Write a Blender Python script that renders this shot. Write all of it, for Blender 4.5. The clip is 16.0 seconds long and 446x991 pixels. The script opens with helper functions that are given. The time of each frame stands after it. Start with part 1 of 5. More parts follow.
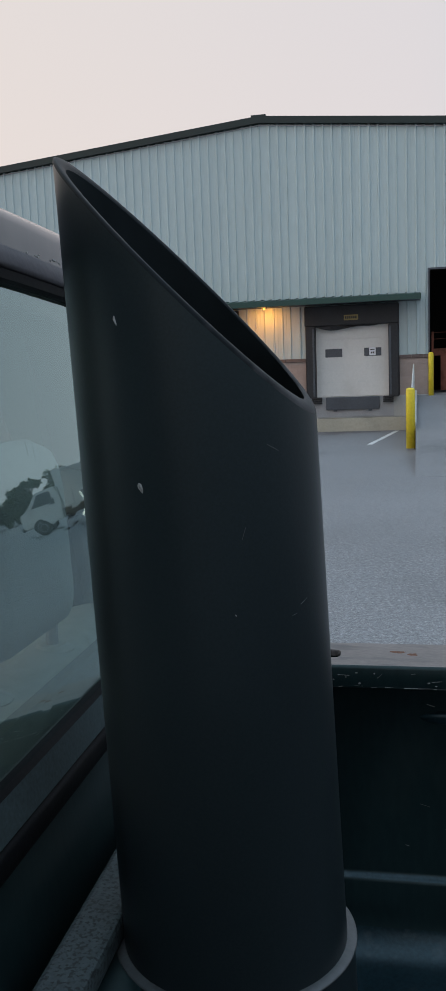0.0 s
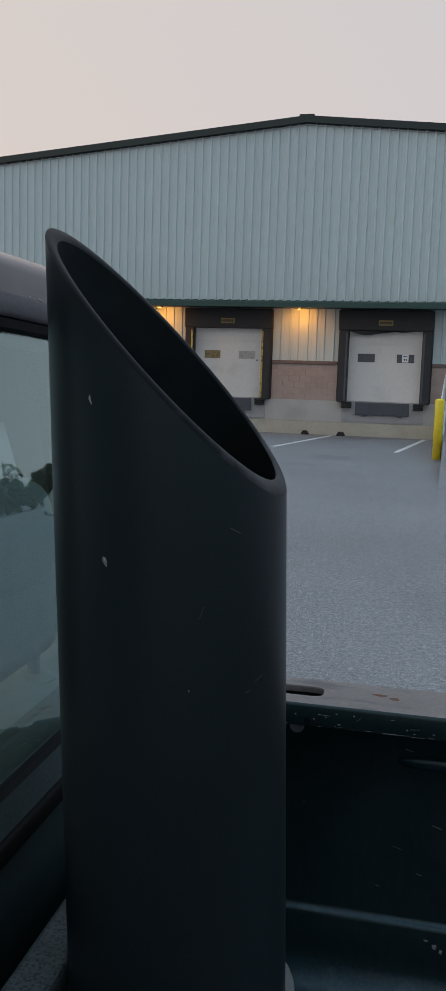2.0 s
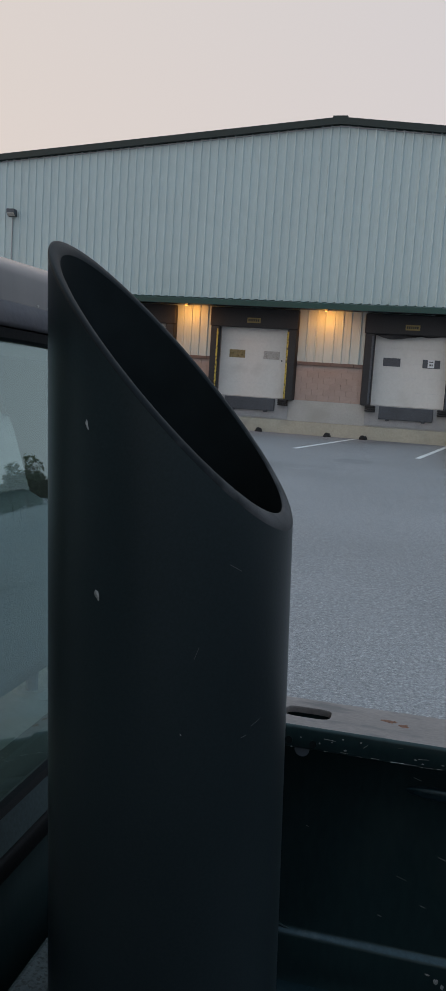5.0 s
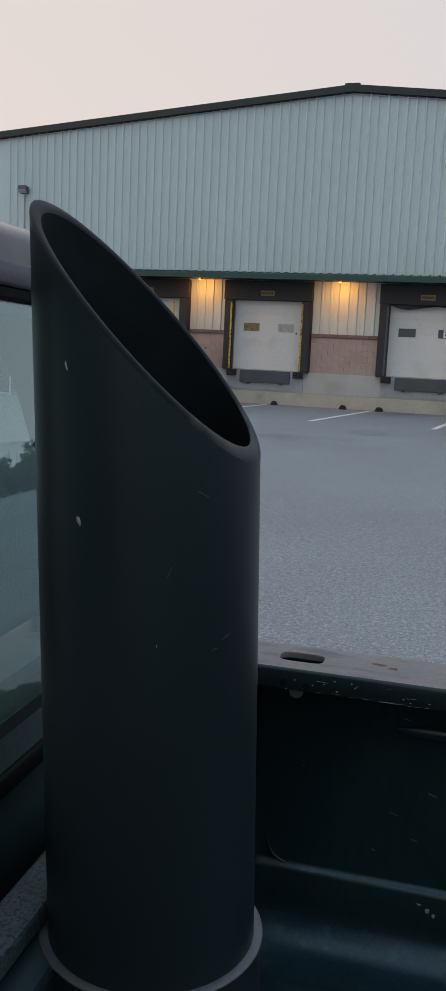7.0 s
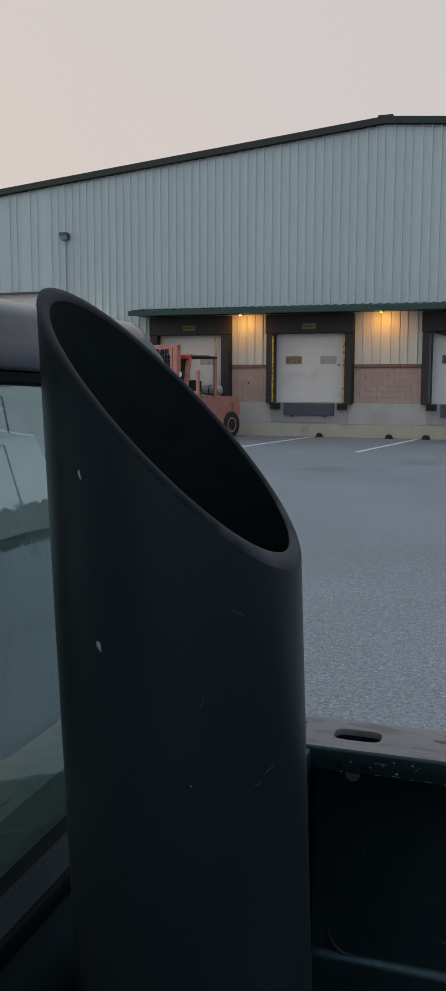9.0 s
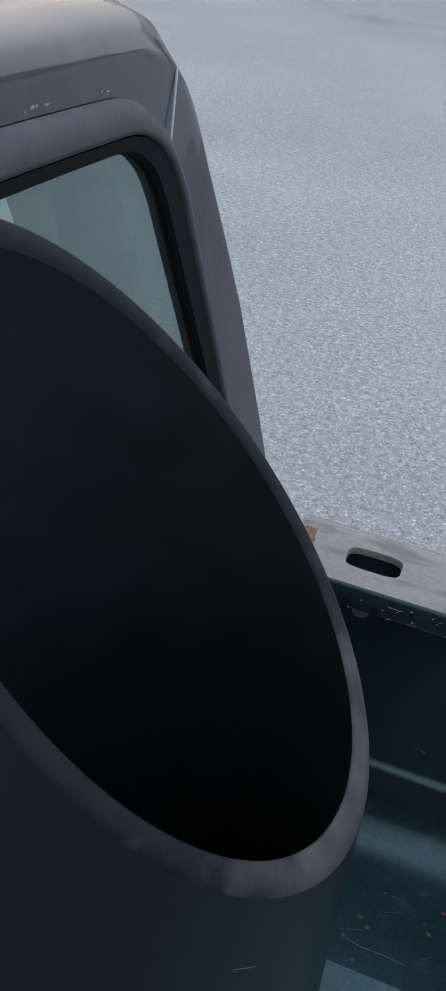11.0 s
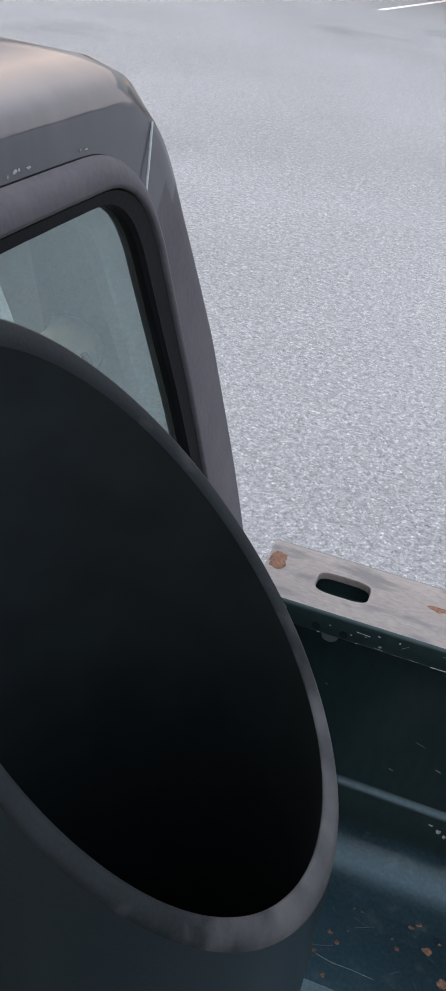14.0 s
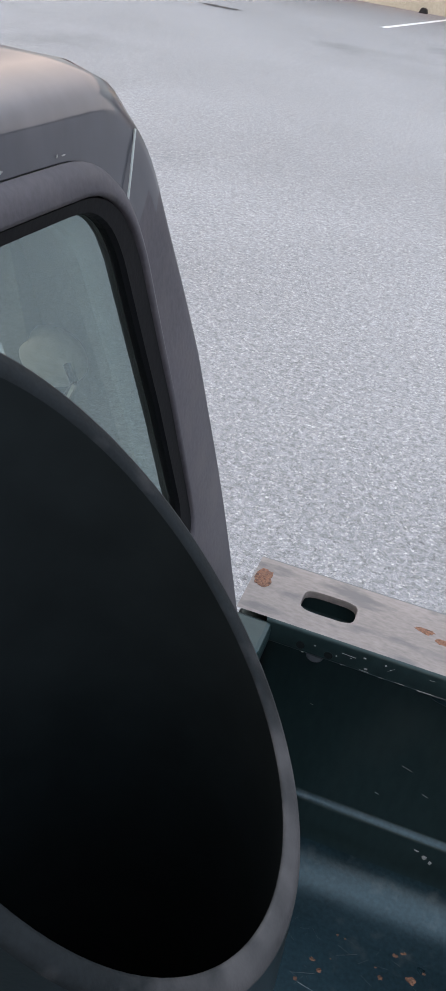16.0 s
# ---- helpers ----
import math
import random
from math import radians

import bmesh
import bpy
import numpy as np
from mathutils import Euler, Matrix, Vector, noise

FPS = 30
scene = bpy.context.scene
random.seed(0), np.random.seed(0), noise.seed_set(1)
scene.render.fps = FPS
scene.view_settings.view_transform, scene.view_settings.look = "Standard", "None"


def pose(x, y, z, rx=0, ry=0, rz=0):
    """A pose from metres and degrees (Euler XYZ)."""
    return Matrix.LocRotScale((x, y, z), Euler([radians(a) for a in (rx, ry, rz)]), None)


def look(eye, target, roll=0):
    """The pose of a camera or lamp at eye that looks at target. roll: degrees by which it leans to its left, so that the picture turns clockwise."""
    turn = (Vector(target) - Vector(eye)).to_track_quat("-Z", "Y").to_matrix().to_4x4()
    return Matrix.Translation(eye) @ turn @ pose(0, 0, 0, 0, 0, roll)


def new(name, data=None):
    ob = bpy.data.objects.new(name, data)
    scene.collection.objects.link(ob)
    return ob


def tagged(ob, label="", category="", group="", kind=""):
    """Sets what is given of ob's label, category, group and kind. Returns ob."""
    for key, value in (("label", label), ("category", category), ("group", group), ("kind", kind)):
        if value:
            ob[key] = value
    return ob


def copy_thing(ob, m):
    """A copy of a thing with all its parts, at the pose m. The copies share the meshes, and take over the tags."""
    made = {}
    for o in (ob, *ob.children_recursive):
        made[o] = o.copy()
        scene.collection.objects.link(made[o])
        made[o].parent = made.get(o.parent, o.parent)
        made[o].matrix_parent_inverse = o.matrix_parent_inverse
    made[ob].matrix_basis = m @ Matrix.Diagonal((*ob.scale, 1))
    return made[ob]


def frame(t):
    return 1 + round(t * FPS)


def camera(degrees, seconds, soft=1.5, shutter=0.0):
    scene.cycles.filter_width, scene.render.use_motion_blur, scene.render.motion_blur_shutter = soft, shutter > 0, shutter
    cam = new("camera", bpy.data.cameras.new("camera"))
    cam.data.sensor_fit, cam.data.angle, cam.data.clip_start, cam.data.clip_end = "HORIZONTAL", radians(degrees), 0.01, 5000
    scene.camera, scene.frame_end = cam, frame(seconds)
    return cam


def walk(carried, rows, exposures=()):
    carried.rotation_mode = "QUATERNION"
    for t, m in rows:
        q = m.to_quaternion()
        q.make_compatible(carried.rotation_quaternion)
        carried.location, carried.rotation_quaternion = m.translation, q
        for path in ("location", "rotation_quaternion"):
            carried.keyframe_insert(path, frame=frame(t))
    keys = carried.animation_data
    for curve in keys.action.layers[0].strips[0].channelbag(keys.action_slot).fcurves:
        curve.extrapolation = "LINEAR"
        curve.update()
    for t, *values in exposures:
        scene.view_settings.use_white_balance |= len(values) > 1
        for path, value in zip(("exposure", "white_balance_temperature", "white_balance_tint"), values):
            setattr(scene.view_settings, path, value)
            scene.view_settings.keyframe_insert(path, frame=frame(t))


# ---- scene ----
cam = camera(27.842, 16.0, soft=1.6)
ROWS = (
    # seconds, x, y, z, yaw, pitch, roll
    (0.0, 9.3240, -31.4876, 1.7937, 12.180, -7.099, 1.978),
    (0.5, 9.3393, -31.4804, 1.7818, 12.718, -7.678, 1.276),
    (1.0, 9.3058, -31.4533, 1.8109, 14.155, -7.902, 1.412),
    (1.5, 9.3662, -31.4780, 1.8462, 14.555, -7.846, 0.131),
    (2.0, 9.3768, -31.4879, 1.8697, 14.182, -7.460, -1.807),
    (2.5, 9.3922, -31.4923, 1.8772, 14.405, -6.886, -3.123),
    (3.0, 9.3486, -31.4806, 1.8755, 14.533, -6.356, -2.570),
    (3.5, 9.3010, -31.4586, 1.8783, 14.532, -6.069, -3.021),
    (4.0, 9.3188, -31.4384, 1.9087, 14.479, -6.419, -3.889),
    (6.5, 9.4412, -31.4800, 1.8673, 17.117, -9.118, -2.473),
    (7.0, 9.4442, -31.5031, 1.8686, 16.723, -9.236, -2.621),
    (7.5, 9.4566, -31.5167, 1.8827, 16.250, -9.059, -2.673),
    (8.0, 9.4704, -31.5446, 1.8876, 16.187, -7.572, -2.388),
    (8.5, 9.4524, -31.5322, 1.8975, 19.041, -7.261, -1.884),
    (9.0, 9.4243, -31.4042, 1.9211, 19.452, -7.191, -0.161),
    (9.3, 9.3604, -31.2363, 2.0143, 20.113, -7.873, -0.224),
    (9.4, 9.3417, -31.1831, 2.0542, 20.878, -8.961, -0.279),
    (9.5, 9.3195, -31.1268, 2.0911, 21.272, -10.576, -0.754),
    (9.6, 9.3001, -31.0868, 2.1315, 21.576, -13.176, -1.632),
    (9.8, 9.2582, -30.9950, 2.1671, 21.688, -20.263, -2.351),
    (10.0, 9.2124, -30.9281, 2.1311, 22.082, -29.934, -3.244),
    (10.2, 9.2159, -30.9365, 2.1164, 22.799, -33.711, -4.338),
    (12.5, 9.2538, -30.9518, 2.1660, 21.352, -35.619, -6.668),
    (13.0, 9.2593, -30.9463, 2.1669, 20.444, -35.124, -6.539),
    (13.5, 9.2331, -30.9489, 2.1710, 19.943, -34.682, -6.596),
    (14.0, 9.2254, -30.9557, 2.1740, 20.214, -34.574, -7.051),
    (14.5, 9.2235, -30.9562, 2.1768, 20.359, -34.427, -7.431),
    (15.0, 9.2277, -30.9497, 2.1752, 20.627, -34.291, -7.773),
    (15.5, 9.2249, -30.9384, 2.1692, 20.720, -34.178, -7.887),
    (16.0, 9.2356, -30.9248, 2.1663, 20.595, -33.866, -7.882),
)
walk(cam, [(r[0], pose(r[1], r[2], r[3], 90 + r[5], r[6], r[4])) for r in ROWS],
     exposures=((0.0, 0.12, 6500, 10), (1.5, 0.06, 6500, 10), (2.0, -0.10, 6550, 10), (2.5, -0.12, 6600, 10), (3.5, -0.14, 6650, 10), (4.5, -0.1, 6600, 10), (6.5, 0.10, 6550, 10), (7.5, 0.0, 6550, 10), (8.1, -0.08, 6550, 10), (9.0, -0.15, 6550, 10), (9.4, -0.25, 6450, 10), (9.7, -0.2, 6300, 9),
                (10.0, 0.42, 6250, 8), (10.2, 0.65, 6400, 9), (11.0, 1.05, 6800, 12), (12.5, 1.37, 7380, 19), (16.0, 1.42, 7420, 19)))

# ---- world and light: hazy overcast dusk, warm towards the low sun ----
SUN_AZ, SUN_EL = radians(196), radians(14)      # direction towards the sun, from +x round to +y
world = bpy.data.worlds.new("world")
scene.world = world
world.use_nodes = True
wn, wl = world.node_tree.nodes, world.node_tree.links
wn.clear()
w_out = wn.new("ShaderNodeOutputWorld")
w_bg = wn.new("ShaderNodeBackground")
sky = wn.new("ShaderNodeTexSky")
sky.sky_type = "NISHITA"
sky.sun_disc = False
sky.sun_elevation = SUN_EL
sky.sun_rotation = radians(90) - SUN_AZ
sky.dust_density, sky.air_density, sky.ozone_density = 6.0, 1.2, 1.0
haze = wn.new("ShaderNodeMix")
haze.data_type = "RGBA"
haze.inputs[0].default_value = 0.985
sep = wn.new("ShaderNodeSeparateXYZ")
tc = wn.new("ShaderNodeTexCoord")
wl.new(tc.outputs["Generated"], sep.inputs[0])
ramp = wn.new("ShaderNodeValToRGB")
ramp.color_ramp.elements[0].position, ramp.color_ramp.elements[0].color = 0.0, (5.9, 5.35, 5.2, 1)
ramp.color_ramp.elements[1].position, ramp.color_ramp.elements[1].color = 0.80, (7.2, 8.9, 10.6, 1)
mid = ramp.color_ramp.elements.new(0.38)
mid.color = (5.55, 5.3, 5.35, 1)
wl.new(sep.outputs["Z"], ramp.inputs[0])
# warmer towards -x, cooler towards +x
side = wn.new("ShaderNodeMapRange")
side.inputs["From Min"].default_value, side.inputs["From Max"].default_value = -0.6, 0.9
wl.new(sep.outputs["X"], side.inputs["Value"])
tone = wn.new("ShaderNodeValToRGB")
tone.color_ramp.elements[0].position, tone.color_ramp.elements[0].color = 0.0, (1.08, 1.025, 0.955, 1)
tone.color_ramp.elements[1].position, tone.color_ramp.elements[1].color = 1.0, (0.72, 0.88, 1.02, 1)
north = tone.color_ramp.elements.new(0.4)
north.color = (0.984, 0.984, 1.0, 1)
east = tone.color_ramp.elements.new(0.62)
east.color = (0.80, 0.92, 1.02, 1)
wl.new(side.outputs["Result"], tone.inputs[0])
mul = wn.new("ShaderNodeMix")
mul.data_type, mul.blend_type = "RGBA", "MULTIPLY"
mul.inputs[0].default_value = 1.0
wl.new(ramp.outputs[0], mul.inputs[6])
wl.new(tone.outputs[0], mul.inputs[7])
wl.new(sky.outputs[0], haze.inputs[6])
wl.new(mul.outputs[2], haze.inputs[7])
wl.new(haze.outputs[2], w_bg.inputs[0])
w_bg.inputs[1].default_value = 0.125
wl.new(w_bg.outputs[0], w_out.inputs[0])
sun = new("sun", bpy.data.lights.new("sun", "SUN"))
sun.data.energy, sun.data.angle, sun.data.color = 0.45, radians(24), (1.0, 0.94, 0.89)
sun.matrix_world = look((0, 0, 0), (-math.cos(SUN_AZ) * math.cos(SUN_EL), -math.sin(SUN_AZ) * math.cos(SUN_EL), -math.sin(SUN_EL)))


# ---- materials ----
def mat(name, base, rough=0.6, metal=0.0, var=0.15, s1=1.5, s2=30.0, bump=0.1, tint=None, tint_at=(0.55, 0.7), tint_s=3.0,
        coat=0.0, rand=0.0, spec=0.5, rough_var=0.1, stretch=(1, 1, 1), spec_tint=(1, 1, 1)):
    m = bpy.data.materials.new(name)
    m.use_nodes = True
    nt = m.node_tree
    n, l = nt.nodes, nt.links
    b = n["Principled BSDF"]
    co = n.new("ShaderNodeTexCoord")
    mp = n.new("ShaderNodeMapping")
    mp.inputs["Scale"].default_value = stretch
    l.new(co.outputs["Object"], mp.inputs[0])

    def noise_node(scale, detail):
        q = n.new("ShaderNodeTexNoise")
        q.inputs["Scale"].default_value, q.inputs["Detail"].default_value = scale, detail
        l.new(mp.outputs[0], q.inputs["Vector"])
        return q
    n1, n2 = noise_node(s1, 4), noise_node(s2, 3)
    add = n.new("ShaderNodeMath")
    add.operation = "ADD"
    l.new(n1.outputs[0], add.inputs[0])
    l.new(n2.outputs[0], add.inputs[1])
    mr = n.new("ShaderNodeMapRange")
    mr.inputs["From Min"].default_value, mr.inputs["From Max"].default_value = 0.65, 1.35
    mr.inputs["To Min"].default_value, mr.inputs["To Max"].default_value = 1 - var, 1 + var
    l.new(add.outputs[0], mr.inputs["Value"])
    last = mr.outputs["Result"]
    if rand:
        oi = n.new("ShaderNodeObjectInfo")
        rr = n.new("ShaderNodeMapRange")
        rr.inputs["To Min"].default_value, rr.inputs["To Max"].default_value = 1 - rand, 1 + rand
        l.new(oi.outputs["Random"], rr.inputs["Value"])
        mm = n.new("ShaderNodeMath")
        mm.operation = "MULTIPLY"
        l.new(last, mm.inputs[0])
        l.new(rr.outputs["Result"], mm.inputs[1])
        last = mm.outputs[0]
    sc = n.new("ShaderNodeVectorMath")
    sc.operation = "SCALE"
    sc.inputs[0].default_value = base
    l.new(last, sc.inputs["Scale"])
    colour = sc.outputs[0]
    if tint:
        n3 = noise_node(tint_s, 6)
        cr = n.new("ShaderNodeMapRange")
        cr.inputs["From Min"].default_value, cr.inputs["From Max"].default_value = tint_at
        l.new(n3.outputs[0], cr.inputs["Value"])
        mx = n.new("ShaderNodeMix")
        mx.data_type = "RGBA"
        l.new(cr.outputs["Result"], mx.inputs[0])
        l.new(colour, mx.inputs[6])
        mx.inputs[7].default_value = (*tint, 1)
        colour = mx.outputs[2]
    l.new(colour, b.inputs["Base Color"])
    rv = n.new("ShaderNodeMapRange")
    rv.inputs["To Min"].default_value, rv.inputs["To Max"].default_value = max(0.02, rough - rough_var), min(1, rough + rough_var)
    l.new(n1.outputs[0], rv.inputs["Value"])
    l.new(rv.outputs["Result"], b.inputs["Roughness"])
    b.inputs["Metallic"].default_value = metal
    b.inputs["Specular IOR Level"].default_value = spec
    b.inputs["Coat Weight"].default_value = coat
    b.inputs["Coat Roughness"].default_value = 0.05
    b.inputs["Specular Tint"].default_value = (*spec_tint, 1)
    if bump:
        bp = n.new("ShaderNodeBump")
        bp.inputs["Strength"].default_value, bp.inputs["Distance"].default_value = bump, 0.01
        l.new(n2.outputs[0], bp.inputs["Height"])
        l.new(bp.outputs[0], b.inputs["Normal"])
    return m


def emitter(name, colour, strength):
    m = bpy.data.materials.new(name)
    m.use_nodes = True
    b = m.node_tree.nodes["Principled BSDF"]
    b.inputs["Base Color"].default_value = (*colour, 1)
    b.inputs["Emission Color"].default_value = (*colour, 1)
    b.inputs["Emission Strength"].default_value = strength
    return m


def glass(name, tint=(0.62, 0.73, 0.70), dust=0.04):
    """Thin tinted pane: clear by transmission, with a real mirror gloss and a film of dust."""
    m = bpy.data.materials.new(name)
    m.use_nodes = True
    n, l = m.node_tree.nodes, m.node_tree.links
    n.clear()
    out = n.new("ShaderNodeOutputMaterial")
    tr = n.new("ShaderNodeBsdfTransparent")
    tr.inputs[0].default_value = (*tint, 1)
    gl = n.new("ShaderNodeBsdfGlossy")
    gl.inputs["Roughness"].default_value = 0.015
    gl.inputs[0].default_value = (0.75, 0.95, 0.96, 1)
    df = n.new("ShaderNodeBsdfDiffuse")
    df.inputs[0].default_value = (0.42, 0.44, 0.43, 1)
    lw = n.new("ShaderNodeLayerWeight")
    lw.inputs["Blend"].default_value = 0.5
    pw = n.new("ShaderNodeMath")
    pw.operation = "POWER"
    pw.inputs[1].default_value = 4.0
    l.new(lw.outputs["Facing"], pw.inputs[0])
    fr = n.new("ShaderNodeMapRange")
    fr.inputs["To Min"].default_value, fr.inputs["To Max"].default_value = 0.25, 0.92
    l.new(pw.outputs[0], fr.inputs["Value"])
    m1, m2 = n.new("ShaderNodeMixShader"), n.new("ShaderNodeMixShader")
    co = n.new("ShaderNodeTexCoord")
    no = n.new("ShaderNodeTexNoise")
    no.inputs["Scale"].default_value, no.inputs["Detail"].default_value = 9, 8
    l.new(co.outputs["Object"], no.inputs["Vector"])
    mr = n.new("ShaderNodeMapRange")
    mr.inputs["From Min"].default_value, mr.inputs["From Max"].default_value = 0.3, 0.75
    mr.inputs["To Min"].default_value, mr.inputs["To Max"].default_value = dust * 0.6, dust * 1.5
    l.new(no.outputs[0], mr.inputs["Value"])
    l.new(mr.outputs["Result"], m1.inputs[0])
    # dried rain streaks
    mp = n.new("ShaderNodeMapping")
    mp.inputs["Scale"].default_value = (1.0, 90.0, 16.0)
    l.new(co.outputs["Object"], mp.inputs[0])
    ns = n.new("ShaderNodeTexNoise")
    ns.inputs["Scale"].default_value, ns.inputs["Detail"].default_value = 1.0, 2
    l.new(mp.outputs[0], ns.inputs["Vector"])
    ms = n.new("ShaderNodeMapRange")
    ms.inputs["From Min"].default_value, ms.inputs["From Max"].default_value = 0.70, 0.78
    ms.inputs["To Max"].default_value = 0.45
    l.new(ns.outputs[0], ms.inputs["Value"])
    dc = n.new("ShaderNodeMix")
    dc.data_type = "RGBA"
    dc.inputs[6].default_value, dc.inputs[7].default_value = (*tint, 1), (0.12, 0.15, 0.15, 1)
    l.new(ms.outputs["Result"], dc.inputs[0])
    l.new(dc.outputs[2], tr.inputs[0])
    l.new(tr.outputs[0], m1.inputs[1])
    l.new(df.outputs[0], m1.inputs[2])
    l.new(fr.outputs[0], m2.inputs[0])
    l.new(m1.outputs[0], m2.inputs[1])
    l.new(gl.outputs[0], m2.inputs[2])
    l.new(m2.outputs[0], out.inputs[0])
    return m


def asphalt_mat():
    m = mat("asphalt", (0.19, 0.194, 0.204), rough=0.86, var=0.20, s1=0.35, s2=38.0, bump=0.0, spec=0.35,
            tint=(0.075, 0.078, 0.085), tint_at=(0.6, 0.8), tint_s=0.22)
    n, l = m.node_tree.nodes, m.node_tree.links
    b = n["Principled BSDF"]
    src = b.inputs["Base Color"].links[0].from_socket
    co = n.new("ShaderNodeTexCoord")
    last = src
    for scale, lo, hi, col in ((260, 0.80, 1.0, (0.33, 0.322, 0.315)), (330, 0.72, 1.0, (0.07, 0.07, 0.075)), (150, 0.88, 1.0, (0.33, 0.32, 0.312)), (190, 0.80, 1.0, (0.09, 0.09, 0.094)), (85, 0.90, 1.0, (0.36, 0.35, 0.34)), (70, 0.86, 1.0, (0.10, 0.10, 0.104))):
        vo = n.new("ShaderNodeTexVoronoi")
        vo.inputs["Scale"].default_value = scale
        l.new(co.outputs["Object"], vo.inputs["Vector"])
        sx = n.new("ShaderNodeSeparateXYZ")
        l.new(vo.outputs["Color"], sx.inputs[0])
        mr = n.new("ShaderNodeMapRange")
        mr.inputs["From Min"].default_value, mr.inputs["From Max"].default_value = lo, hi
        mr.inputs["To Max"].default_value = 0.62
        l.new(sx.outputs[0], mr.inputs["Value"])
        mx = n.new("ShaderNodeMix")
        mx.data_type = "RGBA"
        l.new(mr.outputs["Result"], mx.inputs[0])
        l.new(last, mx.inputs[6])
        mx.inputs[7].default_value = (*col, 1)
        last = mx.outputs[2]
    ga = n.new("ShaderNodeTexNoise")
    ga.inputs["Scale"].default_value, ga.inputs["Detail"].default_value, ga.inputs["Roughness"].default_value = 52, 4, 0.8
    l.new(co.outputs["Object"], ga.inputs["Vector"])
    gr = n.new("ShaderNodeMapRange")
    gr.inputs["From Min"].default_value, gr.inputs["From Max"].default_value = 0.36, 0.64
    gr.inputs["To Min"].default_value, gr.inputs["To Max"].default_value = 0.80, 1.36
    l.new(ga.outputs[0], gr.inputs["Value"])
    gc = n.new("ShaderNodeTexNoise")
    gc.inputs["Scale"].default_value, gc.inputs["Detail"].default_value, gc.inputs["Roughness"].default_value = 24, 3, 0.7
    l.new(co.outputs["Object"], gc.inputs["Vector"])
    gm = n.new("ShaderNodeMapRange")
    gm.inputs["From Min"].default_value, gm.inputs["From Max"].default_value = 0.36, 0.64
    gm.inputs["To Min"].default_value, gm.inputs["To Max"].default_value = 0.80, 1.16
    l.new(gc.outputs[0], gm.inputs["Value"])
    gp = n.new("ShaderNodeMath")
    gp.operation = "MULTIPLY"
    l.new(gr.outputs["Result"], gp.inputs[0])
    l.new(gm.outputs["Result"], gp.inputs[1])
    gs = n.new("ShaderNodeVectorMath")
    gs.operation = "SCALE"
    l.new(last, gs.inputs[0])
    l.new(gp.outputs[0], gs.inputs["Scale"])
    l.new(gs.outputs[0], b.inputs["Base Color"])
    vo = n.new("ShaderNodeTexVoronoi")
    vo.inputs["Scale"].default_value = 230
    l.new(co.outputs["Object"], vo.inputs["Vector"])
    bp = n.new("ShaderNodeBump")
    bp.inputs["Strength"].default_value, bp.inputs["Distance"].default_value = 0.36, 0.009
    ng = n.new("ShaderNodeTexNoise")
    ng.inputs["Scale"].default_value, ng.inputs["Detail"].default_value = 110, 4
    l.new(co.outputs["Object"], ng.inputs["Vector"])
    ha = n.new("ShaderNodeMath")
    ha.operation = "ADD"
    l.new(vo.outputs["Distance"], ha.inputs[0])
    l.new(ng.outputs[0], ha.inputs[1])
    l.new(ha.outputs[0], bp.inputs["Height"])
    l.new(bp.outputs[0], b.inputs["Normal"])
    return m


M_ASPHALT = asphalt_mat()
M_STAIN = mat("oil_soaked_asphalt", (0.168, 0.171, 0.180), rough=0.84, var=0.3, s1=3.5, s2=48, bump=0.0, spec=0.35)
M_SIDING = mat("siding_paint", (0.43, 0.515, 0.52), rough=0.45, var=0.05, s1=0.6, s2=9, bump=0.03, rand=0.012, stretch=(1, 1, 0.25))
M_RAKE = mat("dark_rake_trim", (0.005, 0.016, 0.015), rough=0.5, var=0.2, bump=0.03)
M_GREEN = mat("green_trim_paint", (0.010, 0.048, 0.040), rough=0.4, var=0.2, bump=0.03)
M_BLOCK = mat("split_face_block", (0.35, 0.28, 0.25), rough=0.9, var=0.13, s1=3, s2=45, bump=0.6, rand=0.06)
M_CAP = mat("block_cap", (0.14, 0.105, 0.095), rough=0.85, var=0.18, s1=3, s2=40, bump=0.4, rand=0.08)
M_MORTAR = mat("mortar", (0.35, 0.285, 0.255), rough=0.95, var=0.1)
M_CONCD = mat("stained_concrete", (0.15, 0.15, 0.148), rough=0.88, var=0.2, s1=0.9, s2=22, bump=0.2, tint=(0.09, 0.09, 0.09), tint_at=(0.45, 0.75), tint_s=1.3)
M_CONC = mat("concrete", (0.40, 0.405, 0.39), rough=0.85, var=0.14, s1=0.9, s2=22, bump=0.15, tint=(0.33, 0.33, 0.30), tint_at=(0.5, 0.8), tint_s=0.8)
M_BASE = mat("cream_concrete", (0.43, 0.405, 0.33), rough=0.85, var=0.14, s1=1.2, s2=22, bump=0.15, tint=(0.31, 0.295, 0.25), tint_at=(0.55, 0.8), tint_s=1.1)
M_RUBBER = mat("black_seal_vinyl", (0.018, 0.019, 0.022), rough=0.65, var=0.35, s1=2, s2=18, bump=0.2)
M_DOOR = mat("white_door_paint", (0.62, 0.62, 0.60), rough=0.5, var=0.06, s1=0.8, s2=12, bump=0.03, tint=(0.5, 0.5, 0.48), tint_at=(0.55, 0.8), tint_s=1.2)
M_YELLOW = mat("yellow_paint", (0.72, 0.56, 0.03), rough=0.45, var=0.12, s1=3, s2=25, bump=0.05, tint=(0.45, 0.34, 0.05), tint_at=(0.62, 0.75), tint_s=9)
